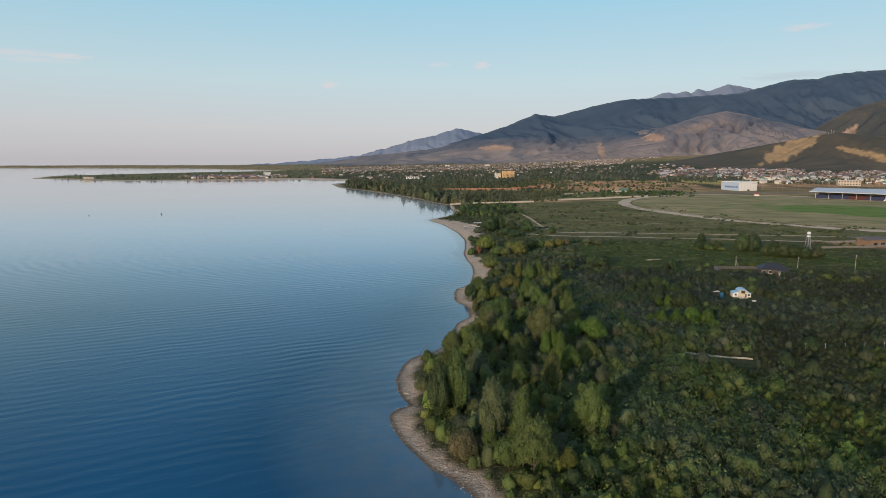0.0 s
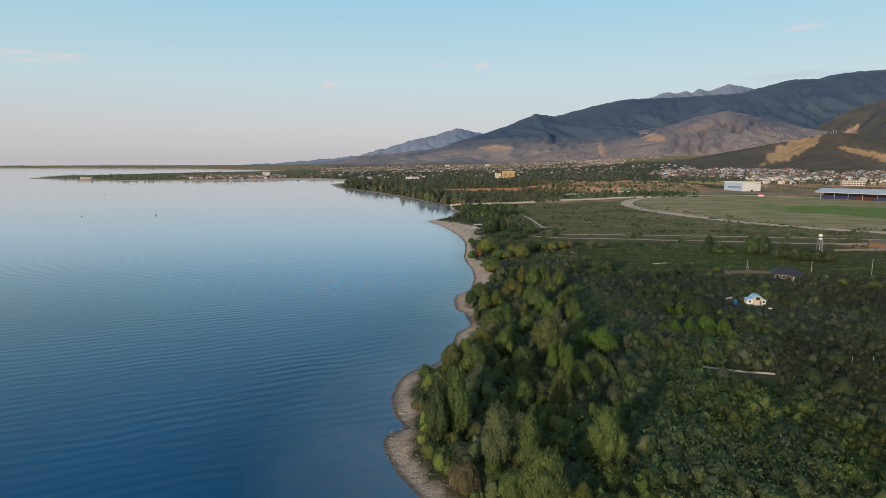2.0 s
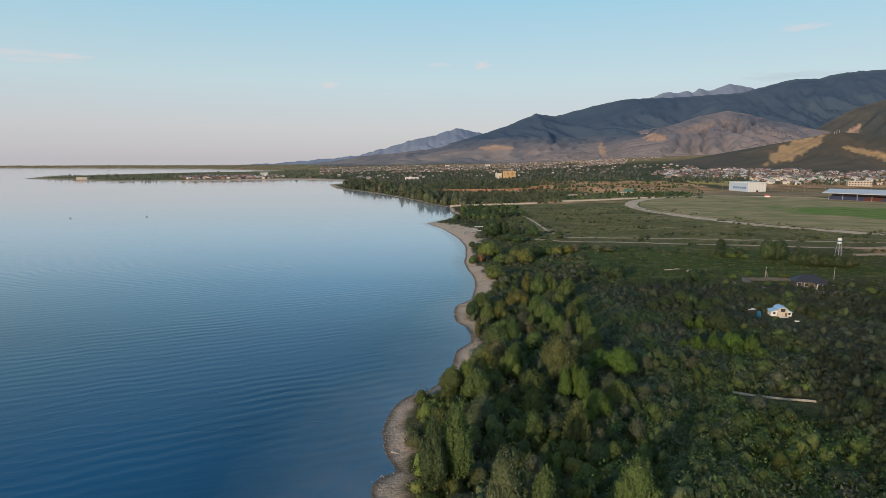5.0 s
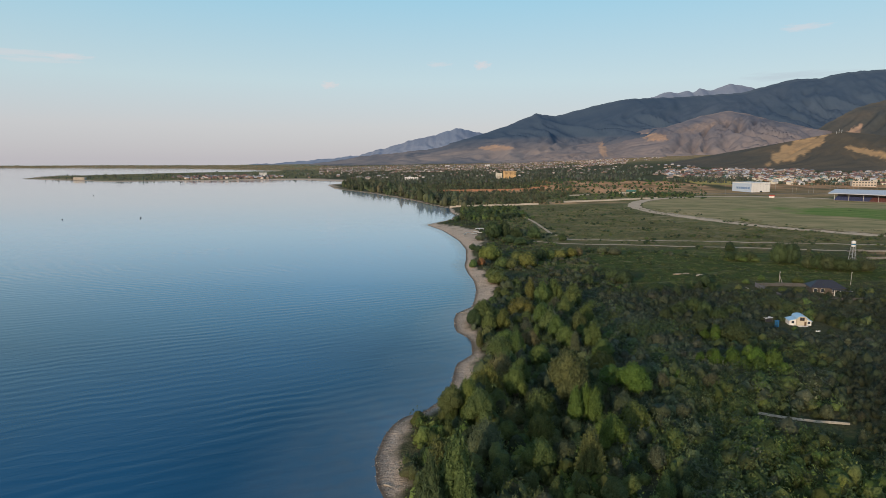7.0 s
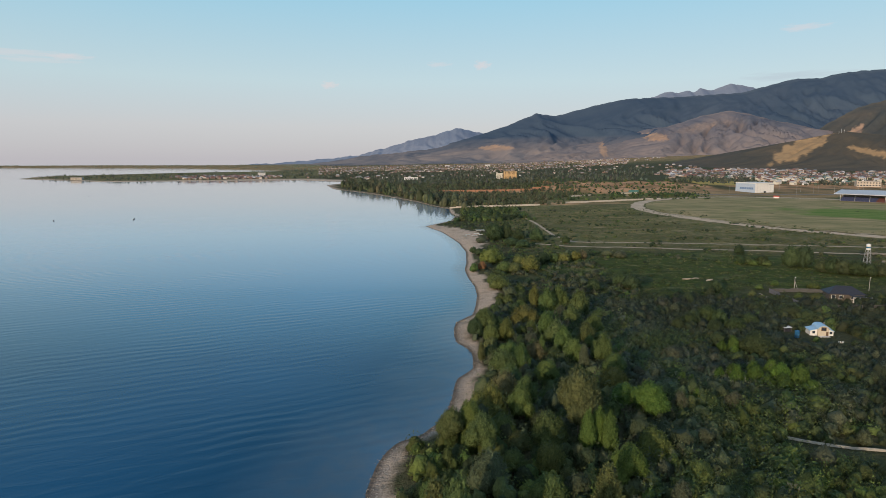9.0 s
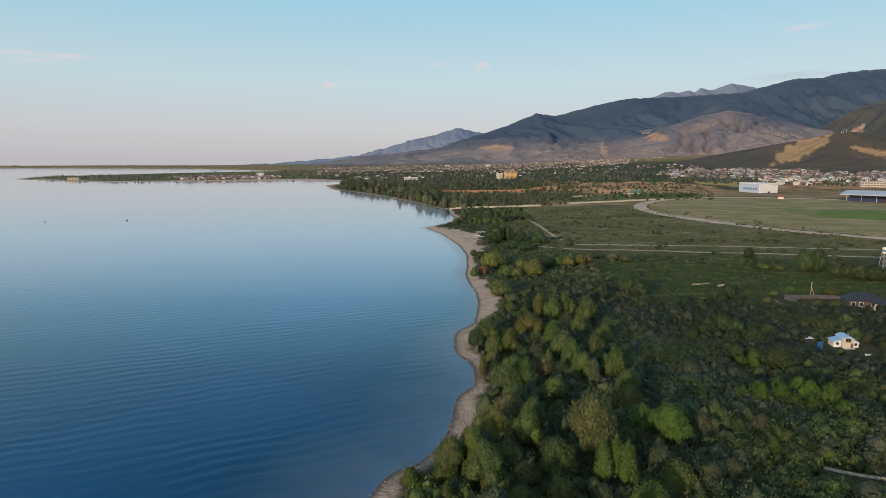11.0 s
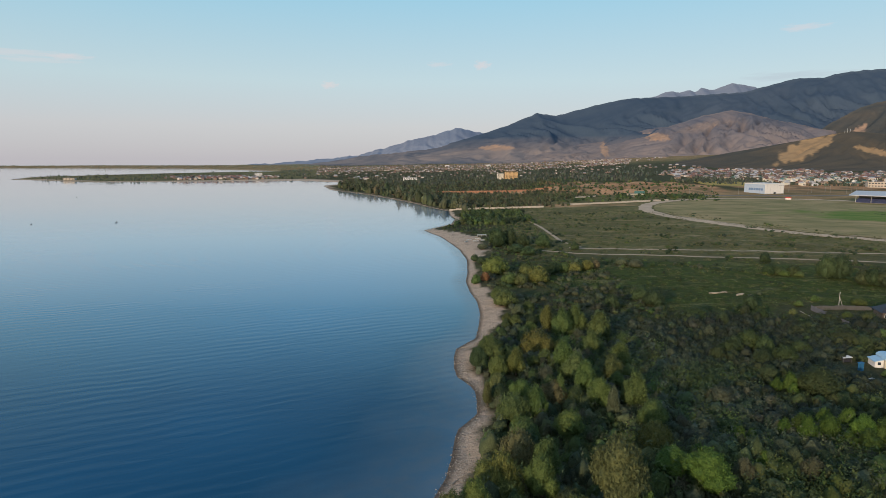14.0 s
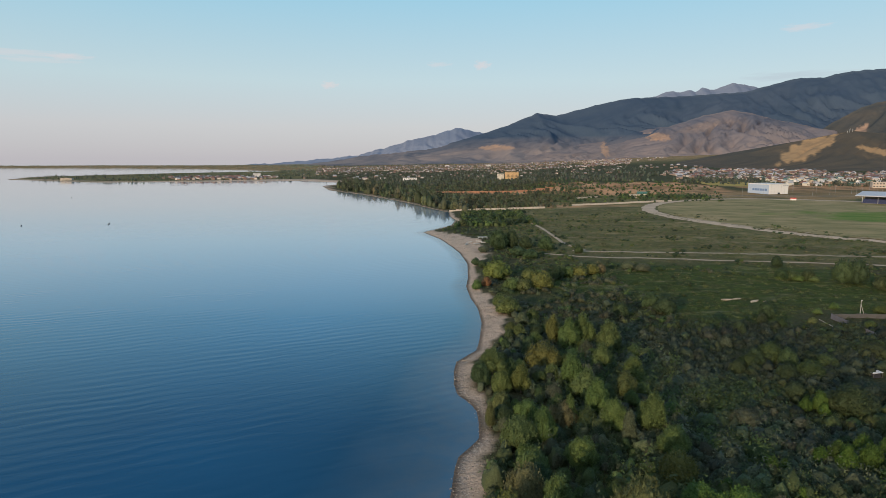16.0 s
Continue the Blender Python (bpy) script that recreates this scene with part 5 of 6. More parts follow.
def town(name, xy, r, big, label):
    """Small gabled houses, far away, in one mesh."""
    n = len(xy)
    l, wd, h = r.uniform(6, 12, n) * big, r.uniform(5, 8, n) * big, r.uniform(2.4, 4.6, n) * big
    rise, a = r.uniform(1.5, 3, n) * big, r.choice([0.1, 0.25, 1.67, 1.8], n) + r.normal(0, 0.12, n)
    u = np.array([(-1, -1), (1, -1), (1, 1), (-1, 1)]) / 2
    V = np.zeros((n, 14, 3))
    for k in range(4):
        V[:, k, 0], V[:, k, 1], V[:, k, 2] = u[k, 0] * l, u[k, 1] * wd, -2
        V[:, k + 4, 0], V[:, k + 4, 1], V[:, k + 4, 2] = u[k, 0] * l, u[k, 1] * wd, h
        V[:, k + 8, 0], V[:, k + 8, 1], V[:, k + 8, 2] = u[k, 0] * (l + 0.9), u[k, 1] * (wd + 0.9), h + 0.05
    V[:, 12, 0], V[:, 13, 0] = -0.4 * l, 0.4 * l
    V[:, 12:, 2] = (h + rise)[:, None]
    c, s_ = np.cos(a)[:, None], np.sin(a)[:, None]
    X, Y = V[:, :, 0] * c - V[:, :, 1] * s_, V[:, :, 0] * s_ + V[:, :, 1] * c
    V[:, :, 0], V[:, :, 1] = X + xy[:, :1], Y + xy[:, 1:]
    V[:, :, 2] += land(xy[:, 0], xy[:, 1])[:, None]
    F = np.array([(0, 1, 5, 4), (1, 2, 6, 5), (2, 3, 7, 6), (3, 0, 4, 7), (8, 9, 13, 12), (10, 11, 12, 13), (9, 10, 13, 13), (11, 8, 12, 12)])
    wall = np.array([(0.42, 0.34, 0.29), (0.3, 0.22, 0.17), (0.6, 0.55, 0.51), (0.24, 0.165, 0.13), (0.17, 0.125, 0.1)])[r.integers(5, size=n)]
    roof = np.array([(0.24, 0.23, 0.23), (0.17, 0.08, 0.065), (0.1, 0.09, 0.085), (0.36, 0.35, 0.35), (0.14, 0.085, 0.07), (0.1, 0.11, 0.12), (0.2, 0.085, 0.065), (0.46, 0.48, 0.52)])[r.integers(8, size=n)]
    cols = np.ones((n, 14, 4))
    cols[:, :8, :3], cols[:, 8:, :3] = wall[:, None], roof[:, None]
    tri = np.concatenate([np.array([(q[0], q[1], q[2]), (q[0], q[2], q[3])]) for q in F])
    tri = np.array([t for t in tri if len(set(t)) == 3])
    slots = np.tile(np.where(tri.min(1) >= 8, 1, 0), n)
    faces = (tri[None] + (np.arange(n) * 14)[:, None, None]).reshape(-1, 3)
    ob = new(name, np_mesh(name, V.reshape(-1, 3), faces, [HOUSE_PLASTER, HOUSE_ROOF], slots, cols.reshape(-1, 4)))
    return tagged(ob, label, "houses", kind="stuff")


r = np.random.default_rng(80)
xy = np.concatenate([scatter(2700, 1950, 3050, lambda y: -0.2 * y, lambda y: 0.3 * y, r, 1.0), scatter(260, 2500, 3400, lambda y: 0.1 * y, lambda y: 0.36 * y, r), scatter(190, 1480, 1950, lambda y: -0.22 * y, lambda y: 0.42 * y, r), scatter(430, 1200, 1560, lambda y: 0.34 * y, lambda y: 0.6 * y, r), scatter(300, 1200, 1440, lambda y: 0.6 * y, lambda y: 0.9 * y, r), scatter(300, 1440, 1660, lambda y: -0.44 * y, lambda y: -0.26 * y, r)])
ok = (inland(xy[:, 0], xy[:, 1]) > np.where(xy[:, 0] < -150, 52, 30)) & ((waves(xy[:, 0], xy[:, 1], 330, 81) > -0.3) | (xy[:, 0] > 0.36 * xy[:, 1]))
xy = xy[ok]
town("town_houses", xy, r, np.where(xy[:, 0] < 0.36 * xy[:, 1], np.where((xy[:, 0] < -150) & (xy[:, 1] < 1700), 0.95, 0.62), 0.85), "far town of small pale houses with grey and red roofs")


def gable_house(l, wd, h, rise, wall_mat, roof_mat, name="house"):
    """A plain one-storey house with eaves, windows and a door, standing at the origin."""
    root = new(name)
    part("wall", prism([(-l / 2, -1.0), (l / 2, -1.0), (l / 2, h), (0, h + rise * 0.96), (-l / 2, h)], -wd / 2, wd / 2), wall_mat, root)
    over = 0.5
    k = rise / (l / 2)
    part("roof", prism([(-l / 2 - over, h - k * over), (0, h + rise), (l / 2 + over, h - k * over), (l / 2 + over, h - k * over + 0.22), (0, h + rise + 0.22), (-l / 2 - over, h - k * over + 0.22)], -wd / 2 - over, wd / 2 + over), roof_mat, root)
    for x in (-l / 4, l / 4):
        win = part("window", boxes((x - 0.65, -wd / 2 - 0.04, 1.0, x + 0.65, -wd / 2 + 0.1, 2.3)), GLASS_DARK, root)
        part("sill", boxes((x - 0.75, -wd / 2 - 0.14, 0.9, x + 0.75, -wd / 2 + 0.05, 1.0)), WHITE, win)
    part("door", boxes((-0.5, -wd / 2 - 0.04, 0, 0.5, -wd / 2 + 0.1, 2.05)), BROWN, root)
    return root


ROOFS = [plain("grey_roof_sheet", (0.5, 0.48, 0.46), 0.5), plain("red_roof_sheet", (0.2, 0.085, 0.065), 0.6), plain("brown_roof_sheet", (0.24, 0.17, 0.13), 0.6), GREEN_SHEET, plain("pale_roof_sheet", (0.62, 0.6, 0.58), 0.5)]
WALLS = [WHITE, CREAM, plain("brick_wall", (0.32, 0.21, 0.15), 0.9), plain("sand_plaster", (0.5, 0.41, 0.32), 0.9)]
models = [gable_house(5.5 + 0.9 * (k % 4), 6.5 + 1.1 * (k % 3), 2.7 + 1.3 * (k % 2), 1.3 + 0.3 * (k % 3), WALLS[k % 4], ROOFS[k % 5], "town_house") for k in range(10)]
spots, tries = [], 0
while len(spots) < 170 and tries < 12000:
    tries += 1
    y = rng.uniform(1060, 1240)
    x = rng.uniform(0.42, 0.9) * y
    if all((x - a) ** 2 + (y - b) ** 2 > 10 ** 2 for a, b in spots) and not (x < 560 and y < 1165):
        spots.append((x, y))
for k, (x, y) in enumerate(spots):
    ob = copy_thing(models[k % 10], pose(x, y, ground_z(x, y), 0, 0, rng.choice([20, 25, 110, 115, 200]) + rng.normal(0, 5)))
    tagged(ob, "small one-storey town house with a sheet roof", "house", "houses at the edge of town")
for root in models:
    for o in (*root.children, root):
        bpy.data.objects.remove(o)


# ---- the small white house in the scrub ----
def white_house(x, y, turn):
    root = thing("white_house", x, y, ground_z(x, y), turn, "small cream and white house with a pale blue arched roof", "house")
    arch = [(2.1 * math.cos(a), 3.0 + 1.35 * math.sin(a)) for a in np.linspace(0, math.pi, 11)]
    part("wall", prism([(2.0, -0.5)] + [(p * 0.95, q - 0.12) for p, q in arch] + [(-2.0, -0.5)], -3.0, 3.0), HOUSE_CREAM, root)
    outer = [(p * 1.08, q + 0.08) for p, q in arch]
    part("roof", prism(outer + [(p, q - 0.06) for p, q in arch[::-1]], -3.35, 3.3), BLUE_SHEET, root, "pale blue arched sheet roof")
    for side in (-1, 1):
        inner, out = side * 2.0, side * (4.6 if side < 0 else 3.9)
        part("annex_wall", prism([(inner, -0.5), (out, -0.5), (out, 2.1), (inner, 2.8)], -2.2, 2.6), WHITE, root)
        part("annex_roof", prism([(inner, 2.86), (out + side * 0.4, 2.0), (out + side * 0.4, 2.14), (inner, 3.0)], -2.6, 2.9), BLUE_SHEET, root, "pale blue lean-to roof")
        mid = (inner + out) / 2
        win = part("window", boxes((mid - 0.5, -2.26, 0.9, mid + 0.5, -2.1, 1.9)), GLASS_DARK, root)
        part("frame", boxes((mid - 0.6, -2.24, 0.8, mid - 0.5, -2.12, 2.0), (mid + 0.5, -2.24, 0.8, mid + 0.6, -2.12, 2.0), (mid - 0.5, -2.24, 1.9, mid + 0.5, -2.12, 2.0), (mid - 0.5, -2.24, 0.8, mid + 0.5, -2.12, 0.9)), WHITE, win)
    attic = part("window", boxes((-0.75, -3.06, 2.5, 0.75, -2.9, 3.7)), GLASS_DARK, root, "wide brown-framed attic window")
    part("frame", boxes((-0.95, -3.08, 2.3, -0.75, -2.92, 3.8), (0.75, -3.08, 2.3, 0.95, -2.92, 3.8), (-0.75, -3.08, 2.3, 0.75, -2.92, 2.5), (-0.75, -3.08, 3.7, 0.75, -2.92, 3.8), (-0.05, -3.1, 2.5, 0.05, -2.95, 3.7)), BROWN, attic)
    part("door", boxes((0.9, -3.06, 0, 1.7, -2.9, 1.95)), BROWN, root, "brown plank door")
    part("porch", boxes((-1.6, -4.4, -0.4, 2.2, -3.0, 0.25)), WHITE, root)
    part("chimney", boxes((1.2, 1.0, 3.6, 1.6, 1.4, 4.9)), GREY_WALL, root)
    return root


home = white_house(111.3, 218.4, -12)
home.matrix_basis = home.matrix_basis @ Matrix.Diagonal((0.72, 0.72, 0.72, 1))
box_x, box_y = 102.2, 214.6
privy = thing("privy", box_x, box_y, ground_z(box_x, box_y), 10, "blue painted outdoor privy beside the white house", "shed")
privy.matrix_basis = privy.matrix_basis @ Matrix.Diagonal((0.72, 0.72, 0.95, 1))
part("cabin", boxes((-0.6, -0.6, -0.1, 0.6, 0.6, 1.9), bevel=0.03), BLUE_PAINT, privy)
part("roof", prism([(-0.75, 1.9), (0.75, 2.1), (0.75, 2.18), (-0.75, 1.98)], -0.75, 0.75), BLUE_PAINT, privy)
part("handle", boxes((0.25, -0.69, 0.85, 0.32, -0.65, 1.05)), STEEL, part("door", boxes((-0.4, -0.65, 0.05, 0.4, -0.58, 1.8)), BLUE_PAINT, privy))
shed_x, shed_y = 103.0, 221.4
shed = thing("shelter", shed_x, shed_y, ground_z(shed_x, shed_y), 5, "low open shelter with a white sheet roof", "shed")
part("roof", prism([(-1.25, 1.1), (1.25, 1.25), (1.25, 1.33), (-1.25, 1.18)], -0.9, 0.9), WHITE, shed)
for px_, py_ in ((-1.1, -0.8), (1.1, -0.8), (1.1, 0.8), (-1.1, 0.8)):
    part("post", boxes((px_ - 0.06, py_ - 0.06, -0.2, px_ + 0.06, py_ + 0.06, 1.14)), FENCE_GREY, shed)
# a plain dark box fills the space under the roof
part("stack", boxes((-0.95, -0.65, -0.1, 0.95, 0.65, 0.95), bevel=0.05), DARK_SHEET, shed, "dark box under the shelter roof")
for bx, by, turn in ((100.5, 208.5, 20), (111.5, 209.5, -15)):
    tub = thing("bath_tub", bx, by, ground_z(bx, by), turn, "old white tub lying in the yard grass", "tub", "tubs in the yard")
    tub.matrix_basis = tub.matrix_basis @ Matrix.Diagonal((0.75, 0.75, 0.75, 1))
    bm = prism([(-0.9, 0.5), (-0.7, 0.02), (0.7, 0.02), (0.9, 0.5), (0.82, 0.5), (0.64, 0.1), (-0.64, 0.1), (-0.82, 0.5)], -0.38, 0.38)
    part("shell", bm, WHITE, tub)
    for e in (-0.38, 0.34):
        part("end_wall", prism([(-0.82, 0.5), (-0.64, 0.1), (0.64, 0.1), (0.82, 0.5)], e, e + 0.04), WHITE, tub)


# low kerbs of an unbuilt plot
kerb = thing("kerb", 106.0, 260.8, ground_z(106.0, 260.8), 0, "thin pale concrete kerb line in the grass", "kerb", "kerbs")
part("strip", boxes((0, 0, -0.1, 14.5, 0.18, 0.24)), PALE_WALL, kerb)
kerb = thing("kerb", 120.4, 260.9, ground_z(120.4, 260.9), 85, "thin pale concrete kerb line in the grass", "kerb", "kerbs")
part("strip", boxes((0, 0, -0.1, 11, 0.18, 0.24)), PALE_WALL, kerb)


# ---- the dark-roofed house with its walled yard ----
def dark_house(x, y, turn):
    root = thing("dark_roofed_house", x, y, ground_z(x, y), turn, "large one-storey house with a dark hipped roof and open porch", "house")
    part("wall", boxes((-6.5, -3.0, -0.5, 6.5, 4.5, 3.0)), plain("grey_brick", (0.1, 0.086, 0.076), 0.9), root)
    bm = bmesh.new()
    a = [bm.verts.new(p) for p in ((-7.3, -3.8, 2.9), (7.3, -3.8, 2.9), (7.3, 5.3, 2.9), (-7.3, 5.3, 2.9))]
    b = [bm.verts.new(p) for p in ((-3.2, 0.8, 5.8), (2.6, 0.8, 5.8))]
    for q in ((a[0], a[1], b[1], b[0]), (a[1], a[2], b[1]), (a[2], a[3], b[0], b[1]), (a[3], a[0], b[0]), (a[3], a[2], a[1], a[0])):
        bm.faces.new(q)
    part("roof", bm, DARK_SHEET, root, "near-black hipped sheet roof")
    part("porch_roof", prism([(0.5, 2.75), (8.2, 2.3), (8.2, 2.42), (0.5, 2.88)], -6.6, -3.7), DARK_SHEET, root)
    for k in range(4):
        part("post", boxes((1.2 + 2.2 * k, -6.4, -0.3, 1.45 + 2.2 * k, -6.15, 2.6)), WHITE, root, "white porch post")
    part("porch_floor", boxes((0.6, -6.7, -0.4, 8.2, -3.0, 0.2)), PALE_WALL, root)
    for k in (-5.0, -2.2, 2.2, 4.6):
        win = part("window", boxes((k - 0.7, -3.06, 0.9, k + 0.7, -2.9, 2.3)), GLASS_DARK, root)
        part("frame", boxes((k - 0.8, -3.1, 0.8, k + 0.8, -2.95, 0.9), (k - 0.8, -3.1, 2.3, k + 0.8, -2.95, 2.4), (k - 0.8, -3.1, 0.88, k - 0.7, -2.95, 2.32), (k + 0.7, -3.1, 0.88, k + 0.8, -2.95, 2.32)), WHITE, win)
    part("door", boxes((3.1, -3.06, 0.2, 4.0, -2.9, 2.2)), CREAM, root)
    return root


home = dark_house(147, 262.0, -14)
home.matrix_basis = home.matrix_basis @ Matrix.Diagonal((0.86, 0.86, 0.86, 1))


def fence(name, pts, height, thick, material, label, step=3.0, group="fences", category="fence"):
    root = thing(name, *pts[0], ground_z(*pts[0]), 0, label, category, group)
    ox, oy, oz = pts[0][0], pts[0][1], ground_z(*pts[0])
    for (ax, ay), (bx, by) in zip(pts, pts[1:]):
        span = math.hypot(bx - ax, by - ay)
        n = max(1, round(span / step))
        turn = math.degrees(math.atan2(by - ay, bx - ax))
        for k in range(n):
            sx, sy = ax + (bx - ax) * k / n, ay + (by - ay) * k / n
            z = ground_z(sx, sy) - oz
            p = part("panel", boxes((0.12, -thick / 2, -0.25, span / n - 0.02, thick / 2, height * rng.uniform(0.95, 1.02))), material, root)
            q = part("post", boxes((-0.1, -thick, -0.3, 0.1, thick, height + 0.12)), material, root)
            for o in (p, q):
                o.matrix_basis = pose(sx - ox, sy - oy, z, 0, 0, turn)
    return root


fence("yard_wall", [(125.6, 272.6), (125.3, 262), (125, 250.3)], 1.6, 0.16, plain("slate_fence", (0.13, 0.13, 0.15), 0.7), "dark grey sheet fence round the yard")
fence("yard_wall", [(125.8, 273), (137, 273.4), (147.4, 273)], 1.4, 0.18, FENCE_GREY, "grey concrete panel wall behind the yard")
fence("yard_wall", [(125, 250), (135, 249.8), (158, 249), (185, 254)], 0.9, 0.18, FENCE_GREY, "low grey concrete wall before the house")
fence("yard_wall", [(216, 338), (240, 340), (290, 352)], 1.2, 0.18, GREY_WALL, "pale concrete panel fence beside the barn yard")
fence("yard_wall", [(222, 362), (262, 364), (300, 372)], 1.1, 0.18, GREY_WALL, "pale concrete panel fence beside the barn yard")
fence("shore_wall", [(8, 673), (54, 681), (106, 698)], 1.9, 0.3, PALE_WALL, "long pale concrete wall along the shore road", 7)
fence("shore_wall", [(138, 725), (205, 755), (268, 785)], 1.9, 0.3, PALE_WALL, "long pale concrete wall along the shore road", 8)
fence("shore_wall", [(121, 797), (134, 809)], 1.8, 0.3, PALE_WALL, "pale concrete wall among the trees", 6)
fence("shore_wall", [(166, 833), (202, 858)], 1.8, 0.3, PALE_WALL, "pale concrete wall among the trees", 8)
fence("earth_wall", [(-20, 955), (40, 960), (110, 962), (165, 968)], 3.0, 1.2, plain("red_earth", (0.36, 0.19, 0.12), 0.95), "reddish earth bank at the wood's edge", 14)


def pole(x, y, h, lamp=True, brace=False, label="pale wooden utility pole in the grass"):
    root = thing("utility_pole", x, y, ground_z(x, y), rng.uniform(-20, 20), label, "pole", "utility poles")
    part("mast", tube(bmesh.new(), [(0, 0, -0.4), (0, 0, h * 0.5), (0, 0, h)], [0.11, 0.1, 0.08], 8), WOOD_POLE, root)
    part("lamp", tube(bmesh.new(), [(0, 0, h - 0.02), (0.03, -0.12, h + 0.16), (0.05, -0.3, h + 0.2)], [0.12, 0.17, 0.09], 8), WHITE, root, "small white lamp head")
    if brace:
        part("brace", tube(bmesh.new(), [(2.0, 0, -0.3), (0.05, 0, h * 0.75)], [0.11, 0.09], 6), WOOD_POLE, root)
    return root


for x, y, h, br in ((136.6, 275.4, 5.2, True), (166, 276, 5.0, False), (186, 266, 7.5, False), (240, 290, 7, False)):
    pole(x, y, h, brace=br)
for k in range(14):
    pole(290 + 34 * k, 858 + 5 * k + rng.uniform(-4, 4), rng.uniform(9, 12), label="thin pale lamp pole beside the town road")
for k in range(22):
    pole(rng.uniform(470, 860), rng.uniform(830, 990), rng.uniform(9, 15), label="thin pale lamp pole at the edge of town")
for k in range(7):
    x, y = 96 + 5.5 * k, 153 + 0.4 * k
    post = thing("fence_post", x, y, ground_z(x, y), 0, "thin weathered fence post in the scrub", "post", "old fence posts")
    part("stake", tube(bmesh.new(), [(0, 0, -0.3), (0.03, 0, 1.0), (0.05, 0.02, 2.3)], [0.06, 0.055, 0.05], 6), WOOD_POLE, post)
    part("cap", boxes((-0.03, -0.06, 2.28, 0.13, 0.1, 2.34)), WOOD_POLE, post)

# ---- water tower ----
tx, ty = 205, 333
tower = thing("water_tower", tx, ty, ground_z(tx, ty), 15, "white water tower with a blue band on lattice legs", "tower")
part("tank", tube(bmesh.new(), [(0, 0, 7.2), (0, 0, 7.5), (0, 0, 8.2)], [0.7, 0.98, 0.98], 16), WHITE, tower, smooth=True)
part("band", tube(bmesh.new(), [(0, 0, 8.2), (0, 0, 8.8)], [1.0, 1.0], 16), BLUE_PAINT, tower, "pale blue band", True)
part("tank_top", tube(bmesh.new(), [(0, 0, 8.8), (0, 0, 9.9), (0, 0, 10.3)], [0.98, 0.98, 0.2], 16), WHITE, tower, smooth=True)
for k in range(4):
    a = math.pi / 4 + k * math.pi / 2
    b = a + math.pi / 2
    foot, head = (1.7 * math.cos(a), 1.7 * math.sin(a)), (1.0 * math.cos(a), 1.0 * math.sin(a))
    part("leg", tube(bmesh.new(), [(*foot, -0.3), (*head, 7.4)], [0.12, 0.1], 6), STEEL, tower)
    for z0, z1 in ((0.3, 2.6), (2.6, 4.9), (4.9, 7.1)):
        f0, f1 = 1.7 - 0.7 * z0 / 7.4, 1.7 - 0.7 * z1 / 7.4
        part("brace", tube(bmesh.new(), [(f0 * math.cos(a), f0 * math.sin(a), z0), (f1 * math.cos(b), f1 * math.sin(b), z1)], [0.05, 0.05], 5), STEEL, tower)
part("ladder", boxes((1.5, -0.2, 0, 1.55, -0.15, 8.0), (1.5, 0.15, 0, 1.55, 0.2, 8.0), *[(1.5, -0.15, 0.4 * k + 0.3, 1.55, 0.15, 0.4 * k + 0.36) for k in range(19)]), STEEL, tower)

# ---- barn at the yard ----
bx, by = 262, 352
barn = thing("barn", bx, by, ground_z(bx, by), 8, "long low brown barn with a dark flat roof", "barn")
part("wall", boxes((-14, -5, -0.5, 14, 5, 3.4)), plain("barn_brick", (0.24, 0.16, 0.11), 0.9), barn)
part("roof", prism([(-14.6, 3.4), (14.6, 3.4), (14.6, 3.9), (0, 4.3), (-14.6, 3.9)], -5.6, 5.6), plain("barn_roof", (0.17, 0.13, 0.11), 0.8), barn)
for k in range(5):
    part("opening", boxes((-12 + 5 * k, -5.06, 0.6, -9.5 + 5 * k, -4.9, 2.2)), GLASS_DARK, barn)

# ---- sports hall, grandstand and other large buildings ----
def block(name, x, y, turn, l, wd, h, wall, label, rows, cols, pane, side_cols=0, category="building", z=None):
    root = thing(name, x, y, ground_z(x, y) if z is None else z, turn, label, category)
    part("wall", boxes((-l / 2, -wd / 2, -2, l / 2, wd / 2, h), bevel=0.1), wall, root)
    part("parapet", boxes((-l / 2 - 0.2, -wd / 2 - 0.2, h, l / 2 + 0.2, wd / 2 + 0.2, h + 0.7)), wall, root)
    for i in range(rows):
        z0 = h * (i + 0.35) / rows
        for j in range(cols):
            x0 = -l / 2 + l * (j + 0.22) / cols
            part("window", boxes((x0, -wd / 2 - 0.06, z0, x0 + l * 0.56 / cols, -wd / 2 + 0.1, z0 + h * 0.42 / rows)), pane, root)
        for j in range(side_cols):
            y0 = -wd / 2 + wd * (j + 0.22) / side_cols
            part("window", boxes((-l / 2 - 0.06, y0, z0, -l / 2 + 0.1, y0 + wd * 0.56 / side_cols, z0 + h * 0.42 / rows)), pane, root)
    return root


hall = thing("sports_hall", 462, 938, ground_z(462, 938) - 1.2, 19, "large white sports hall with a blue-grey panelled side", "building")
part("wall", boxes((-19, -19, -1, 16, 17, 14.5), bevel=0.15), WHITE, hall)
part("side_cladding", boxes((-19.5, -18.8, 0, -19, 16.8, 14.0)), plain("blue_grey_cladding", (0.4, 0.49, 0.62), 0.5), hall)
part("roof", boxes((-19.7, -19.4, 14.5, 16.4, 17.4, 15.2)), WHITE, hall)
for k in range(6):
    part("window", boxes((-19.6, -16 + 4.2 * k, 5.5, -19.45, -12.4 + 4.2 * k, 8.5)), BLUE_PANE, hall)
    part("panel_joint", boxes((-15 + 6 * k, -19.05, 0.2, -14.85 + 6 * k, -18.95, 14)), STEEL, hall)
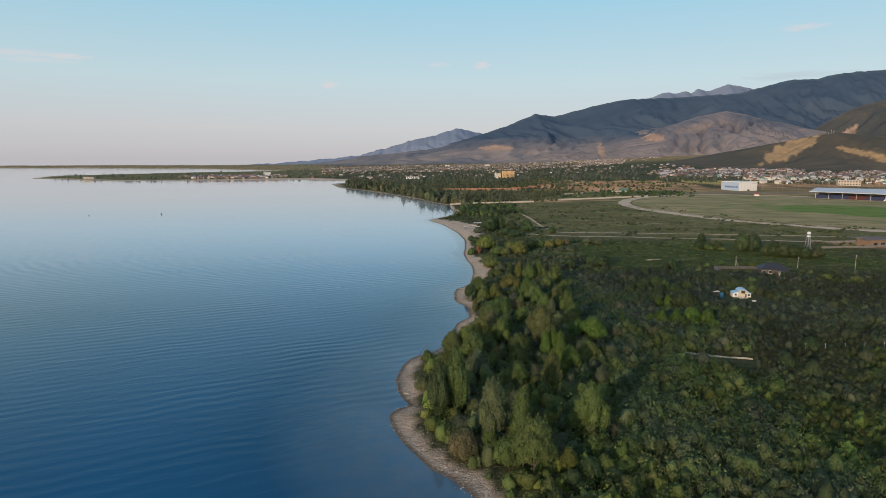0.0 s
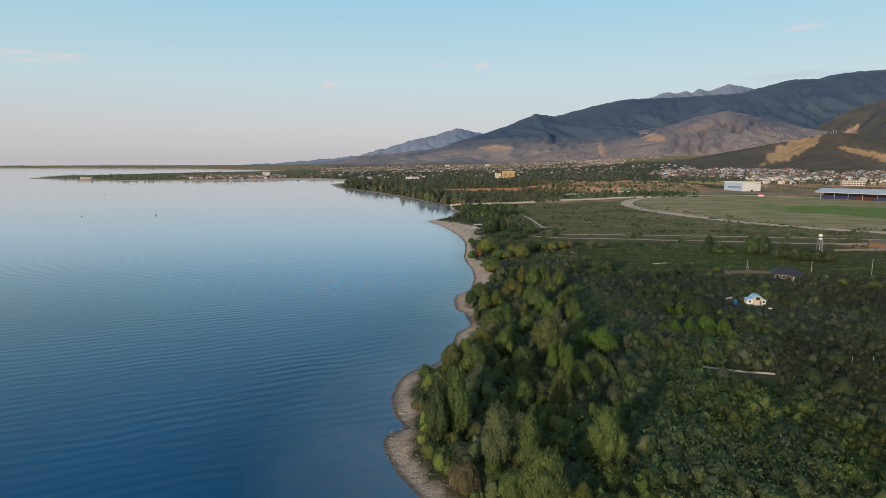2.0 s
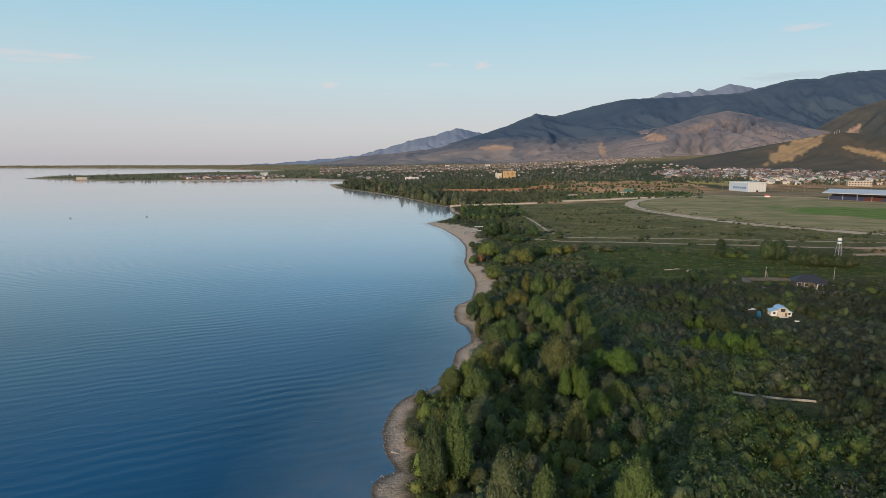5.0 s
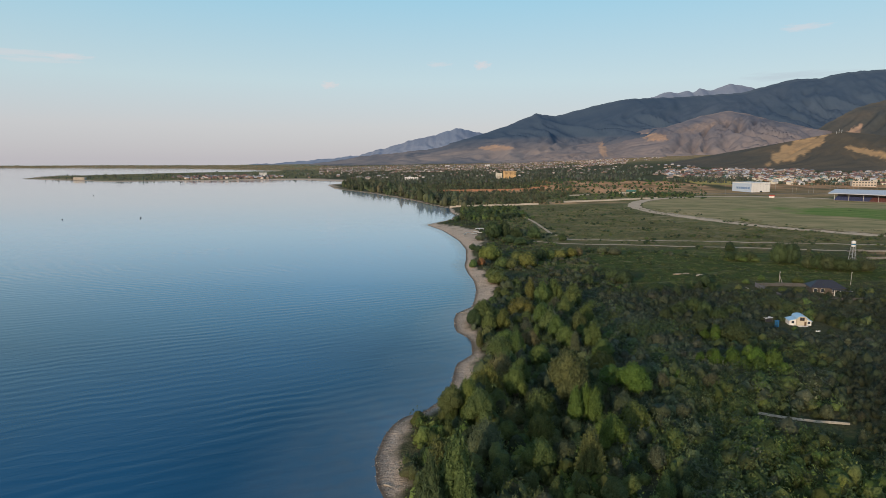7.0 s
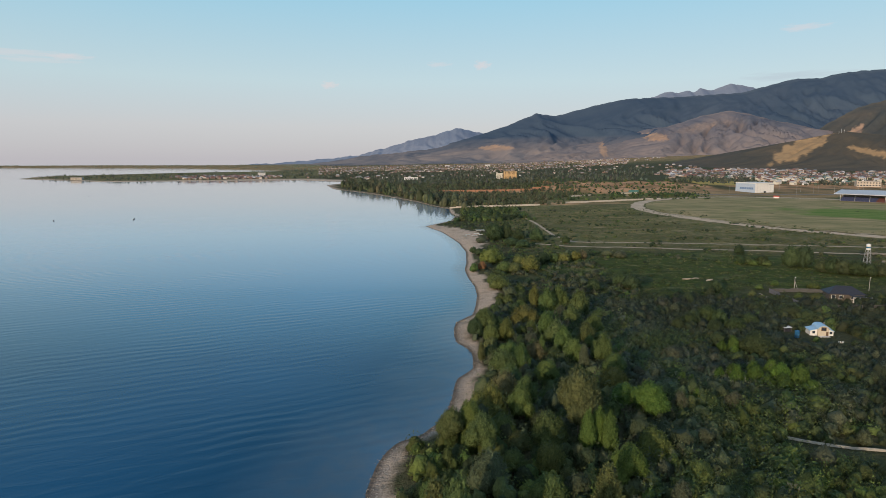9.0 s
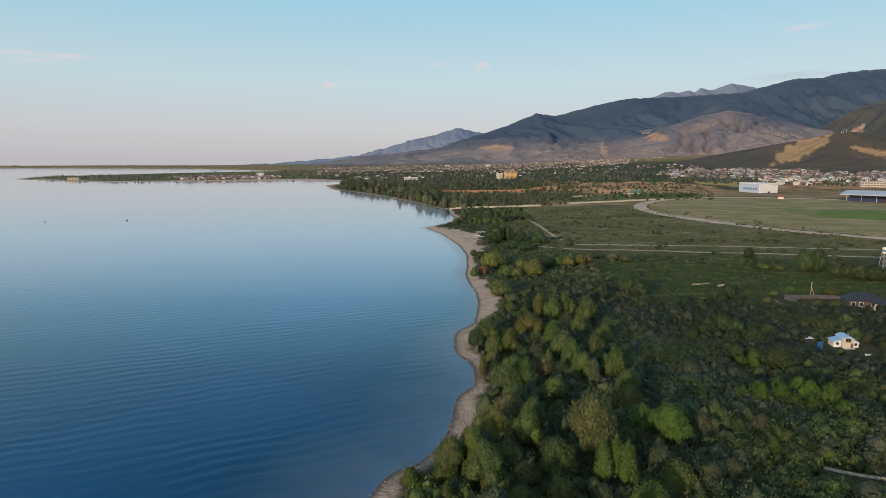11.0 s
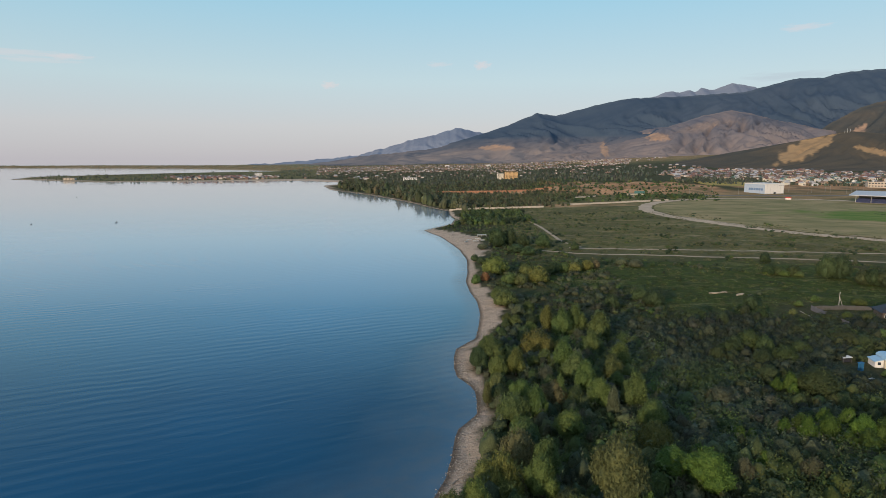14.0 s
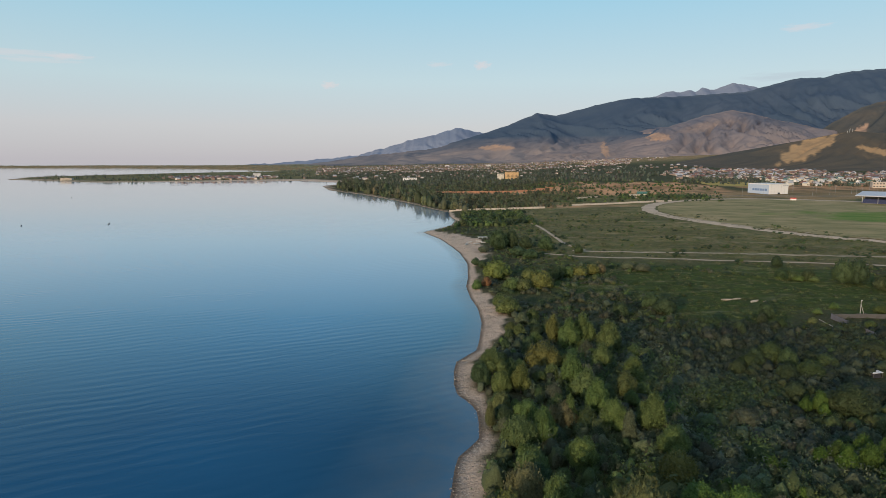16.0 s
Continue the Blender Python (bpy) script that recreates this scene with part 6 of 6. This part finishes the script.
for k in range(3):
    part("sign_bar", boxes((6 + 3.2 * k, -19.1, 12.2, 8.6 + 3.2 * k, -18.98, 13.0)), plain("grey_lettering", (0.35, 0.36, 0.4), 0.6), hall)
part("door", boxes((-3, -19.08, 0, 1, -18.95, 3.2)), GLASS_DARK, hall)

stand = thing("grandstand", 500, 722, ground_z(500, 722), -50, "roofed grandstand with blue and red seat blocks", "grandstand")
for k in range(8):
    for j, m in enumerate((STAND_BLUE, STAND_BLUE, STAND_RED, STAND_BLUE, WHITE)):
        part("seat_row", boxes((-45 + 18 * j, -8 + 1.7 * k, -0.5, -27.3 + 18 * j, -6.3 + 1.7 * k, 0.8 + 0.62 * k)), m if k else GREY_WALL, stand)
part("back_wall", boxes((-45, 5.8, -1, 45, 6.6, 9.4)), GREY_WALL, stand)
canopy = boxes((-49, -15, 8.6, 47, 9, 9.3))
for v in canopy.verts:
    v.co.z += 0.2 * (v.co.y + 15) * (1.0 if v.co.x > 0 else 0.8)
part("roof", canopy, plain("grey_canopy_sheet", (0.5, 0.53, 0.57), 0.5), stand, "wide pale canopy roof sloping to the front")
for k in range(7):
    part("column", tube(bmesh.new(), [(-44 + 14.6 * k, -7.5, -0.5), (-44 + 14.6 * k, -7.5, 9.5)], [0.25, 0.25], 8), STEEL, stand)

block("hotel", 124, 1368, 8, 12, 12, 12, CREAM, "pale block of flats beside a taller one", 5, 5, GLASS_DARK)
block("hotel", 147, 1362, 8, 26, 13, 16, OCHRE, "ochre multi-storey hotel block with rows of windows", 6, 9, GLASS_DARK)
block("hotel", -492, 1690, 20, 19, 9, 9, WHITE, "tall white lakeside hotel", 6, 6, GLASS_DARK)
block("lodge", -452, 1640, 10, 18, 8, 5, WHITE, "low white lakeside lodge", 2, 7, GLASS_DARK)
block("lodge", -70, 1390, 5, 30, 10, 7, WHITE, "low white house among trees", 2, 6, GLASS_DARK)
block("lodge", -880, 1500, 5, 26, 10, 4.5, PALE_WALL, "low ochre building on the spit", 2, 8, GLASS_DARK)
block("lodge", 700, 1040, -20, 34, 14, 8, PALE_WALL, "long pale flat-roofed store at the town's edge", 2, 8, GLASS_DARK)
block("lodge", 905, 1110, -25, 24, 14, 9, WHITE, "white flat-roofed building at the town's edge", 2, 6, GLASS_DARK)
block("lodge", 190, 2600, 5, 20, 8, 7, WHITE, "white block in the far town", 4, 9, GLASS_DARK)
block("lodge", 20, 2700, 5, 18, 8, 7, WHITE, "white block in the far town", 4, 8, GLASS_DARK)
block("farmhouse", 246, 852, 15, 11, 8, 3.4, HOUSE_CREAM, "farm building below the eroded bank", 1, 4, GLASS_DARK)
farm = gable_house(10, 12, 3.5, 2.5, CREAM, GREEN_SHEET, "farmhouse")
farm.matrix_basis = pose(262, 872, ground_z(262, 872), 0, 0, 70)
tagged(farm, "farmhouse with a green sheet roof", "house")
kiosk = thing("kiosk", 418, 800, ground_z(418, 800), -20, "small red and white kiosk beside the track", "kiosk")
part("wall", boxes((-3, -1.6, -0.5, 3, 1.6, 2.0)), WHITE, kiosk)
part("roof", prism([(-3.4, 2.0), (3.4, 2.0), (3.0, 3.2), (-3.0, 3.2)], -2, 2), RED_PAINT, kiosk)

# ---- masts on the foothill ----
for k, (x, h) in enumerate(((1172, 4), (1179, 9), (1187, 6))):
    top_z = float(np.interp(x, *np.array(CREST_FOOT, float).T))
    mast = thing("radio_mast", x, 1852, top_z - 6, 0, "thin pale radio mast on the hill crest", "mast", "masts on the hill")
    part("shaft", tube(bmesh.new(), [(0, 0, -4), (0, 0, h + 5)], [0.7, 0.4], 6), STEEL, mast)
    part("antenna", tube(bmesh.new(), [(0, -0.6, h), (0, -0.6, h + 4)], [0.6, 0.6], 6), STEEL, mast)

# ---- on the beach and the water ----
for k, (x, y, turn) in enumerate(((18, 452, 30), (22, 446, 10), (16, 444, 60), (24, 456, -20), (27, 449, 15))):
    boat = thing("rowing_boat", x, y, ground_z(x, y), turn, "small white boat drawn up on the beach", "boat", "boats on the beach")
    bm = bmesh.new()
    rings = []
    for u in (-1.9, -1.2, 0, 1.1, 2.0):
        b = 0.75 * (1 - (u / 2.15) ** 2) ** 0.6
        rings.append([bm.verts.new(p) for p in ((u, -b, 0.6), (u, -b * 0.7, 0.1), (u, 0, 0.0), (u, b * 0.7, 0.1), (u, b, 0.6))])
    for p, q in zip(rings, rings[1:]):
        for i in range(4):
            bm.faces.new((p[i], p[i + 1], q[i + 1], q[i]))
    bm.faces.new(rings[0])
    bm.faces.new(rings[-1])
    bmesh.ops.solidify(bm, geom=list(bm.faces), thickness=0.06)
    part("hull", bm, WHITE, boat)
    for u in (-0.8, 0.6):
        part("thwart", boxes((u - 0.15, -0.6, 0.42, u + 0.15, 0.6, 0.47)), BROWN, boat)
shelter = thing("beach_shelter", 27, 466, ground_z(27, 466), 5, "long white canopy at the back of the beach", "shelter")
part("canopy", boxes((-3, -1.2, 1.1, 3, 1.2, 1.3)), WHITE, shelter)
for u in (-2.8, 0, 2.8):
    for v in (-1.0, 1.0):
        part("post", boxes((u - 0.06, v - 0.06, -0.3, u + 0.06, v + 0.06, 1.1)), STEEL, shelter)
for x, y in ((-326, 550), (-267, 567), (-264, 560), (-493, 886)):
    buoy = thing("buoy", x, y, 0, 0, "small dark buoy floating on the lake", "buoy", "buoys on the lake")
    part("float", tube(bmesh.new(), [(0, 0, -0.3), (0, 0, 0.1), (0, 0, 0.5), (0, 0, 0.7)], [0.2, 0.45, 0.4, 0.15], 10), DARK_SHEET, buoy, smooth=True)
    part("staff", tube(bmesh.new(), [(0, 0, 0.6), (0, 0, 1.0)], [0.06, 0.05], 6), DARK_SHEET, buoy)
for x, y, l, turn in ((7.8, 236, 2.4, 20), (2.5, 163, 2.4, 40), (3.5, 166, 2.0, 55), (-8, 127, 1.6, -30)):
    log = thing("driftwood_log", x, y, max(ground_z(x, y), 0.02), turn, "bleached driftwood log at the waterline", "log", "driftwood on the shore")
    part("stem", tube(bmesh.new(), [(-l / 2, 0, 0.1), (0, 0.08, 0.14), (l / 2, 0, 0.1)], [0.16, 0.14, 0.07], 7), DRIFT_WOOD, log)
    part("branch", tube(bmesh.new(), [(l * 0.1, 0.05, 0.12), (l * 0.3, 0.4, 0.3)], [0.06, 0.03], 5), DRIFT_WOOD, log)
